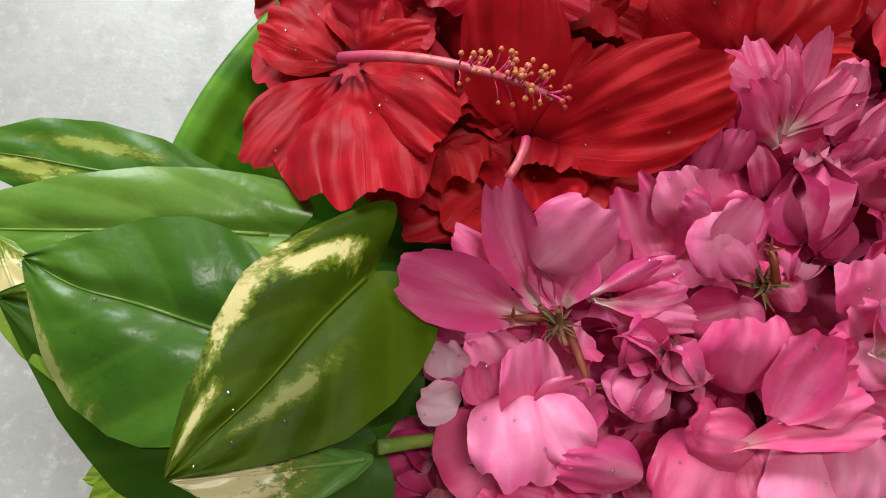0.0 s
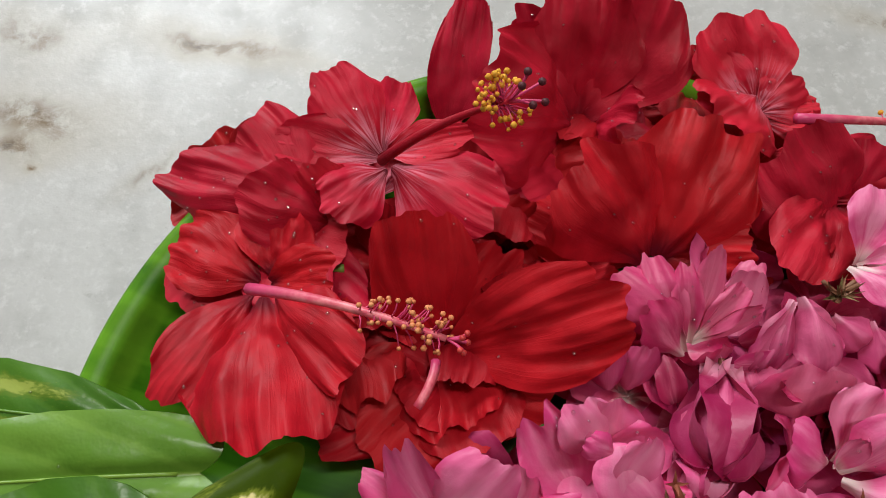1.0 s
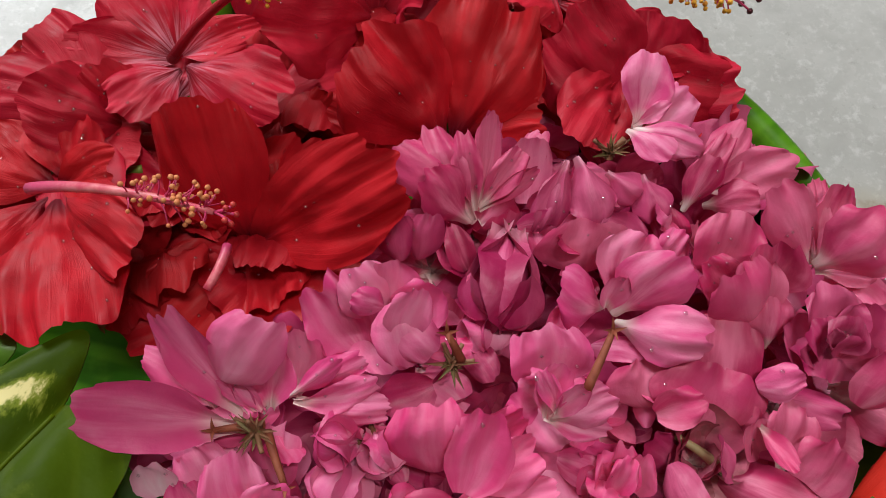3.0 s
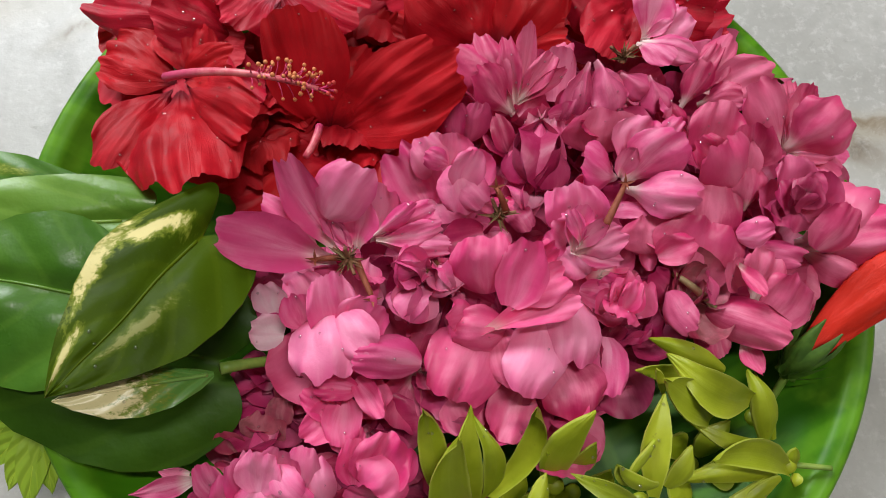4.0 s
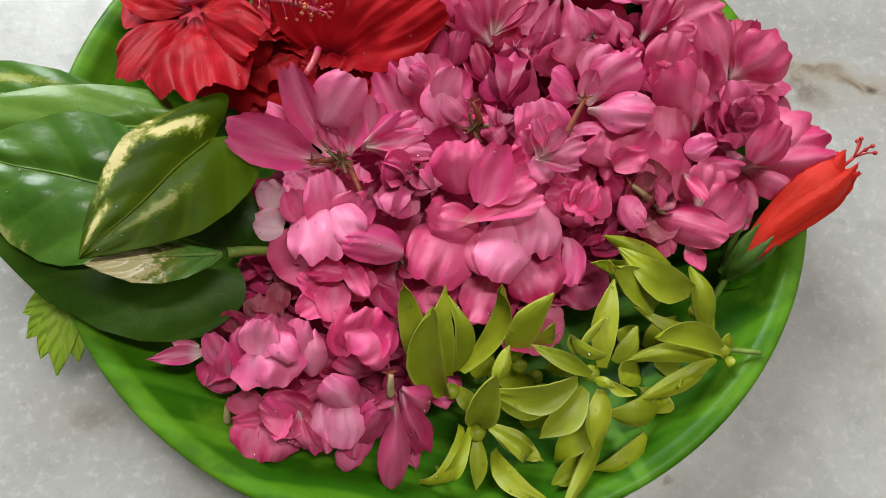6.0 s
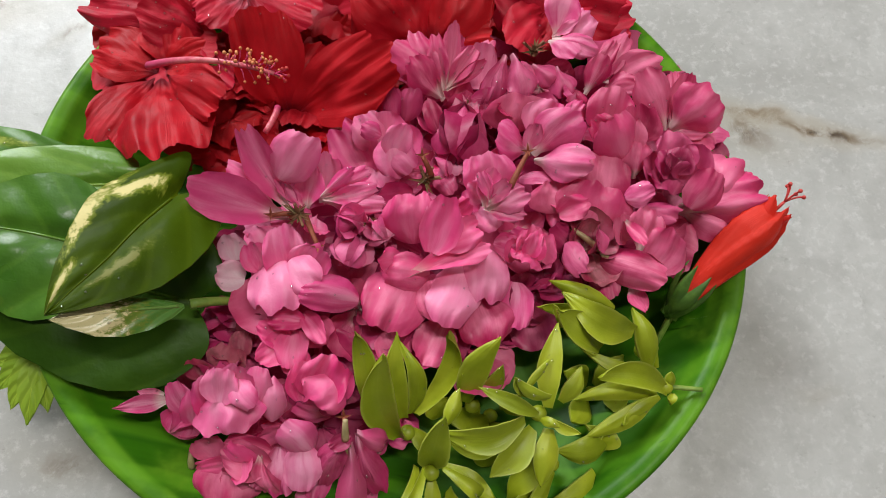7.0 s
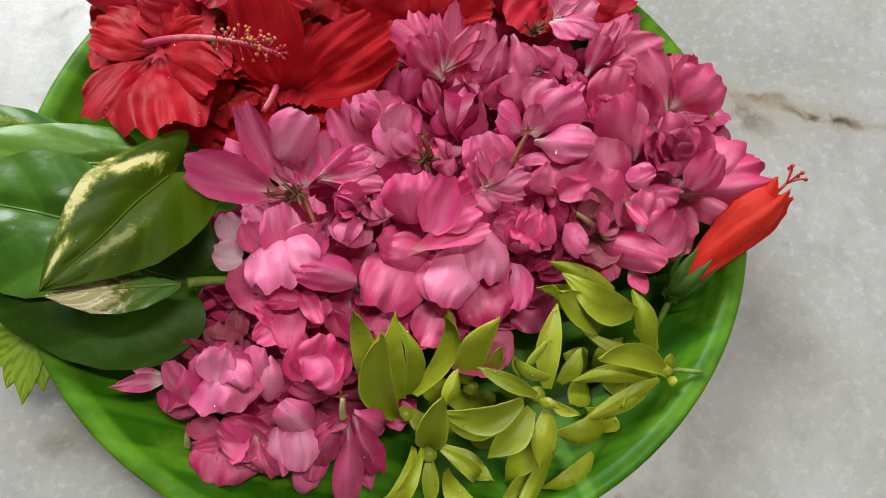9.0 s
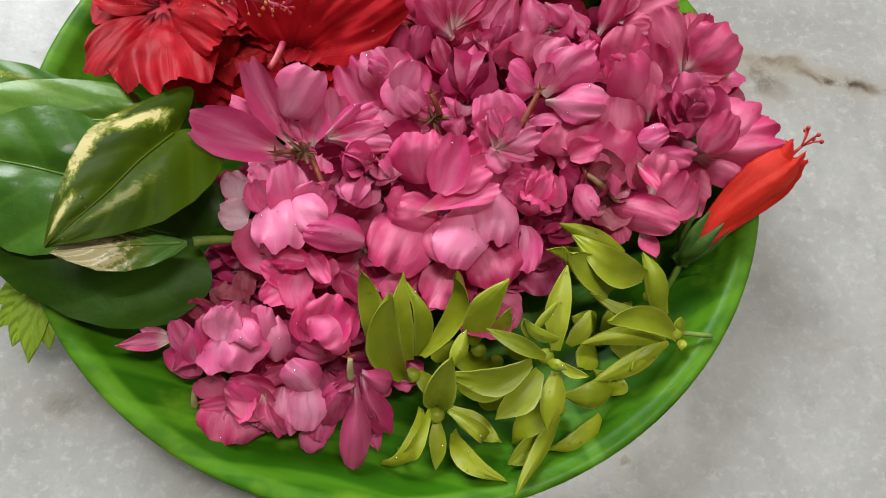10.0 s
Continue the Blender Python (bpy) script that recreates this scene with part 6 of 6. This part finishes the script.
hibiscus('narrow upright red hibiscus petal', 241, CRIMSON, None, [
    ("round", (-0.0350, 0.1260, 0.0280), (-0.0260, 0.1590, 0.0540), 0.0196, 0.4, 0),
])
hibiscus('red hibiscus flower with a long stamen over the rim', 242, STREAKED, ((0.0698, 0.1071, 0.054), (0.1254, 0.1098, 0.042), (0, 0, 0.001), 42, POLLEN, True, 60, 0.5, 0.0055), [
    ("hibiscus", (0.0630, 0.1180, 0.0420), (0.0560, 0.1430, 0.0600), 0.0325, 0.3, 0),
    ("hibiscus", (0.0630, 0.1190, 0.0440), (0.0460, 0.1260, 0.0520), 0.0216, 0.2, 0),
    ("hibiscus", (0.0640, 0.1160, 0.0440), (0.0780, 0.1230, 0.0500), 0.0216, -0.1, 0),
    ("hibiscus", (0.0660, 0.1140, 0.0420), (0.0830, 0.1130, 0.0460), 0.0163, -0.2, 0),
    ("hibiscus", (0.0630, 0.1200, 0.0480), (0.0490, 0.1040, 0.0540), 0.0314, -0.2, 0),
])
hibiscus('red hibiscus flower with scalloped petal edges', 244, CRIMSON, None, [
    ("hibiscus", (0.0880, 0.0790, 0.0280), (0.0650, 0.0990, 0.0520), 0.0405, -0.1, 0),
    ("hibiscus", (0.0920, 0.0840, 0.0280), (0.0990, 0.1000, 0.0460), 0.0378, -0.2, 0),
    ("hibiscus", (0.0970, 0.0810, 0.0260), (0.1220, 0.0790, 0.0380), 0.0270, -0.2, 0),
    ("hibiscus", (0.1020, 0.0840, 0.0260), (0.1150, 0.0930, 0.0400), 0.0291, -0.2, 0),
])
lime_flower((-0.0030, -0.0960, 0.0260), 'yellow-green fleshy-petalled flower with upright petals', 325, None, [
    ((-0.0120, -0.0910, 0.0300), (-0.0174, -0.0568, 0.0578), 0.0108, -0.4, 0.12),
    ((-0.0060, -0.0980, 0.0300), (-0.0081, -0.0680, 0.0600), 0.0152, -0.5, 0.12),
    ((-0.0040, -0.0910, 0.0300), (-0.0029, -0.0643, 0.0535), 0.0120, -0.4, 0.1),
    ((-0.0010, -0.0900, 0.0320), (-0.0010, -0.0697, 0.0566), 0.0084, -0.4, 0.1),
    ((0.0010, -0.0900, 0.0300), (0.0171, -0.0633, 0.0578), 0.0096, -0.4, -0.12),
    ((0.0060, -0.0920, 0.0260), (0.0135, -0.0845, 0.0303), 0.0113, -0.3, 0.1),
])
lime_flower((0.0230, -0.0890, 0.0260), 'yellow-green fleshy-petalled flower with short petals', 326, None, [
    ((0.0200, -0.0880, 0.0300), (0.0339, -0.0687, 0.0514), 0.0137, -0.3, 0.1),
    ((0.0260, -0.0840, 0.0280), (0.0356, -0.0776, 0.0430), 0.0080, -0.3, 0.1),
    ((0.0210, -0.0850, 0.0300), (0.0189, -0.0775, 0.0428), 0.0043, -0.3, 0.1),
])
lime_flower((0.0450, -0.0970, 0.0420), 'yellow-green fleshy-petalled flower opened like a star', 327, None, [
    ((0.0440, -0.0980, 0.0460), (0.0237, -0.0862, 0.0503), 0.0071, 0.4, 0.14),
    ((0.0390, -0.0990, 0.0460), (0.0080, -0.1001, 0.0460), 0.0123, 0.3, 0.14),
    ((0.0420, -0.1020, 0.0420), (0.0238, -0.1170, 0.0377), 0.0125, -0.3, 0.12),
    ((0.0480, -0.1030, 0.0420), (0.0416, -0.1223, 0.0377), 0.0110, -0.2, 0.12),
    ((0.0480, -0.0960, 0.0460), (0.0555, -0.0671, 0.0546), 0.0106, -0.3, 0.06),
    ((0.0540, -0.0940, 0.0420), (0.0636, -0.0833, 0.0463), 0.0081, -0.3, 0.1),
    ((0.0410, -0.0920, 0.0500), (0.0356, -0.0845, 0.0564), 0.0037, 0.4, 0.1),
    ((0.0400, -0.0900, 0.0520), (0.0507, -0.0804, 0.0541), 0.0034, 0.4, 0.08),
    ((0.0480, -0.1000, 0.0460), (0.0587, -0.1064, 0.0460), 0.0045, 0.3, 0.1),
    ((0.0490, -0.0930, 0.0500), (0.0351, -0.0844, 0.0564), 0.0052, -0.3, 0.15),
    ((0.0440, -0.1000, 0.0480), (0.0494, -0.1043, 0.0523), 0.0044, 0.3, 0.2),
])
lime_flower((0.0930, -0.0760, 0.0280), 'yellow-green fleshy-petalled flower with long hooded petals', 328, None, [
    ((0.0820, -0.0610, 0.0400), (0.0563, -0.0482, 0.0464), 0.0085, -0.5, 0.12),
    ((0.0780, -0.0580, 0.0360), (0.0480, -0.0559, 0.0424), 0.0069, -0.4, 0.1),
    ((0.0870, -0.0710, 0.0420), (0.0592, -0.0571, 0.0548), 0.0153, -0.55, 0.16),
    ((0.0730, -0.0760, 0.0400), (0.0527, -0.0610, 0.0528), 0.0145, -0.5, 0.16),
    ((0.0600, -0.0660, 0.0400), (0.0557, -0.0574, 0.0507), 0.0032, -0.3, 0.1),
    ((0.0930, -0.0850, 0.0320), (0.0887, -0.0625, 0.0448), 0.0109, -0.4, 0.14),
    ((0.0970, -0.0840, 0.0300), (0.0938, -0.0626, 0.0386), 0.0070, -0.4, 0.14),
    ((0.0940, -0.0850, 0.0320), (0.0662, -0.0743, 0.0384), 0.0065, -0.3, 0.1),
])
lime_flower((0.0970, -0.0920, 0.0340), 'yellow-green fleshy-petalled flower lying on its side', 329, (0.1110, -0.0950, 0.0340), [
    ((0.0970, -0.0940, 0.0340), (0.0649, -0.0865, 0.0447), 0.0114, -0.4, 0.12),
    ((0.0940, -0.0950, 0.0320), (0.0598, -0.0929, 0.0363), 0.0088, -0.4, 0.12),
    ((0.0930, -0.0950, 0.0320), (0.0620, -0.1068, 0.0320), 0.0092, -0.4, 0.14),
    ((0.0940, -0.0960, 0.0340), (0.0747, -0.1035, 0.0340), 0.0060, 0.3, 0.1),
    ((0.0990, -0.0930, 0.0340), (0.0990, -0.0866, 0.0383), 0.0048, -0.5, 0.2),
    ((0.0990, -0.0950, 0.0340), (0.0979, -0.0993, 0.0340), 0.0044, -0.5, 0.2),
])
lime_flower((0.0050, -0.1080, 0.0260), 'yellow-green fleshy-petalled flower with a thick curved petal', 330, None, [
    ((0.0040, -0.1090, 0.0300), (0.0104, -0.0919, 0.0535), 0.0132, -0.6, 0.2),
    ((0.0110, -0.0970, 0.0440), (0.0174, -0.0852, 0.0461), 0.0072, -0.4, 0.1),
    ((-0.0010, -0.0950, 0.0260), (0.0033, -0.1057, 0.0239), 0.0080, -0.3, 0.1),
])
lime_flower((0.0040, -0.1120, 0.0300), 'yellow-green fleshy-petalled flower with drooping curled petals', 331, None, [
    ((0.0020, -0.1100, 0.0300), (-0.0119, -0.1218, 0.0161), 0.0067, -0.5, 0.6),
    ((-0.0010, -0.1090, 0.0280), (-0.0181, -0.1283, 0.0216), 0.0078, -0.3, 0.4),
    ((0.0040, -0.1130, 0.0280), (0.0019, -0.1312, 0.0226), 0.0074, -0.3, 0.1),
    ((0.0090, -0.1110, 0.0300), (0.0208, -0.1217, 0.0193), 0.0071, -0.5, 0.6),
    ((0.0100, -0.1180, 0.0220), (0.0261, -0.1383, 0.0316), 0.0093, -0.3, 0.3),
    ((0.0100, -0.1100, 0.0240), (0.0282, -0.1239, 0.0197), 0.0100, -0.3, 0.2),
])
lime_flower((0.0730, -0.1080, 0.0240), 'yellow-green fleshy-petalled flower against the wall of the plate', 332, None, [
    ((0.0720, -0.1100, 0.0260), (0.0517, -0.1111, 0.0324), 0.0127, -0.5, 0.2),
    ((0.0650, -0.1190, 0.0270), (0.0436, -0.1297, 0.0291), 0.0094, -0.3, 0.14),
    ((0.0730, -0.1050, 0.0260), (0.0644, -0.1029, 0.0324), 0.0060, -0.3, 0.1),
    ((0.0700, -0.1110, 0.0240), (0.0743, -0.1035, 0.0283), 0.0101, -0.5, 0.2),
])
lime_flower((0.0500, -0.1140, 0.0240), 'yellow-green fleshy-petalled flower under the others', 333, None, [
    ((0.0500, -0.1130, 0.0300), (0.0297, -0.1258, 0.0236), 0.0118, -0.3, 0.14),
    ((0.0500, -0.1170, 0.0260), (0.0286, -0.1427, 0.0356), 0.0073, 0.3, 0.1),
    ((0.0440, -0.1230, 0.0240), (0.0269, -0.1326, 0.0272), 0.0105, -0.2, 0.1),
    ((0.0310, -0.1060, 0.0300), (0.0107, -0.1017, 0.0321), 0.0094, -0.4, 0.14),
    ((0.0300, -0.1110, 0.0220), (0.0204, -0.1035, 0.0284), 0.0120, -0.3, 0.1),
])
lime_flower((0.0310, -0.0920, 0.0120), 'yellow-green fleshy-petalled flower at the bottom of the heap', 334, None, [
    ((0.0290, -0.0920, 0.0140), (0.0194, -0.1038, 0.0204), 0.0125, -0.3, 0.1),
    ((0.0310, -0.0950, 0.0140), (0.0353, -0.1078, 0.0204), 0.0124, -0.3, 0.1),
    ((0.0270, -0.0900, 0.0140), (0.0120, -0.0921, 0.0226), 0.0117, -0.3, 0.1),
    ((0.0360, -0.0910, 0.0160), (0.0424, -0.0867, 0.0246), 0.0117, -0.3, 0.1),
])
lime_flower((0.0740, -0.0880, 0.0120), 'yellow-green fleshy-petalled flower low beside the star-shaped one', 335, None, [
    ((0.0710, -0.0900, 0.0140), (0.0603, -0.0996, 0.0204), 0.0126, -0.3, 0.1),
    ((0.0760, -0.0860, 0.0140), (0.0878, -0.0764, 0.0226), 0.0128, -0.3, 0.1),
    ((0.0720, -0.0850, 0.0140), (0.0624, -0.0796, 0.0247), 0.0119, -0.3, 0.1),
    ((0.0770, -0.0910, 0.0160), (0.0877, -0.0910, 0.0203), 0.0127, -0.3, 0.1),
])
dry_calyx((0.0146, -0.0033, 0.0520), 5)
dry_calyx((-0.0355, -0.0136, 0.0540), 6)
dry_calyx((0.0670, 0.0498, 0.0560), 7)
hibiscus_bud((0.1090, -0.0620, 0.0300), (0.1170, -0.0530, 0.0400), (0.1510, -0.0310, 0.0520), (0.1560, -0.0280, 0.0580), (0.1030, -0.0720, 0.0200))

brown_stalk((-0.0460, -0.0120, 0.0520), (-0.0340, -0.0120, 0.0500))
brown_stalk((-0.0290, -0.0280, 0.0540), (-0.0330, -0.0140, 0.0520))
brown_stalk((0.0140, 0.0030, 0.0600), (0.0170, -0.0030, 0.0540))
pale_stalk((-0.0240, -0.0920, 0.0520), (-0.0250, -0.0980, 0.0460))
pale_stalk((-0.0840, -0.0920, 0.0240), (-0.0850, -0.0980, 0.0200))
pale_stalk((0.0700, -0.0280, 0.0460), (0.0810, -0.0370, 0.0420))

# loose petals in the gaps of the heap
scatter = random.Random(12)
for middle, reach, high, count in (((0.035, 0.004), (0.088, 0.052), 0.043, 60), ((-0.045, -0.080), (0.036, 0.026), 0.026, 18)):
    for k in range(count):
        f, far = scatter.uniform(0, 2 * math.pi), math.sqrt(scatter.random())
        x, y = middle[0] + reach[0] * far * math.cos(f), middle[1] + reach[1] * far * math.sin(f)
        if x < 0.005 and y > 0.008:
            continue
        loose_petal((x, y, high + scatter.uniform(-0.006, 0.006)), scatter, (PINK, LIGHT, DARK, HOT)[k % 4], 500 + k + count)

water_drops(900)
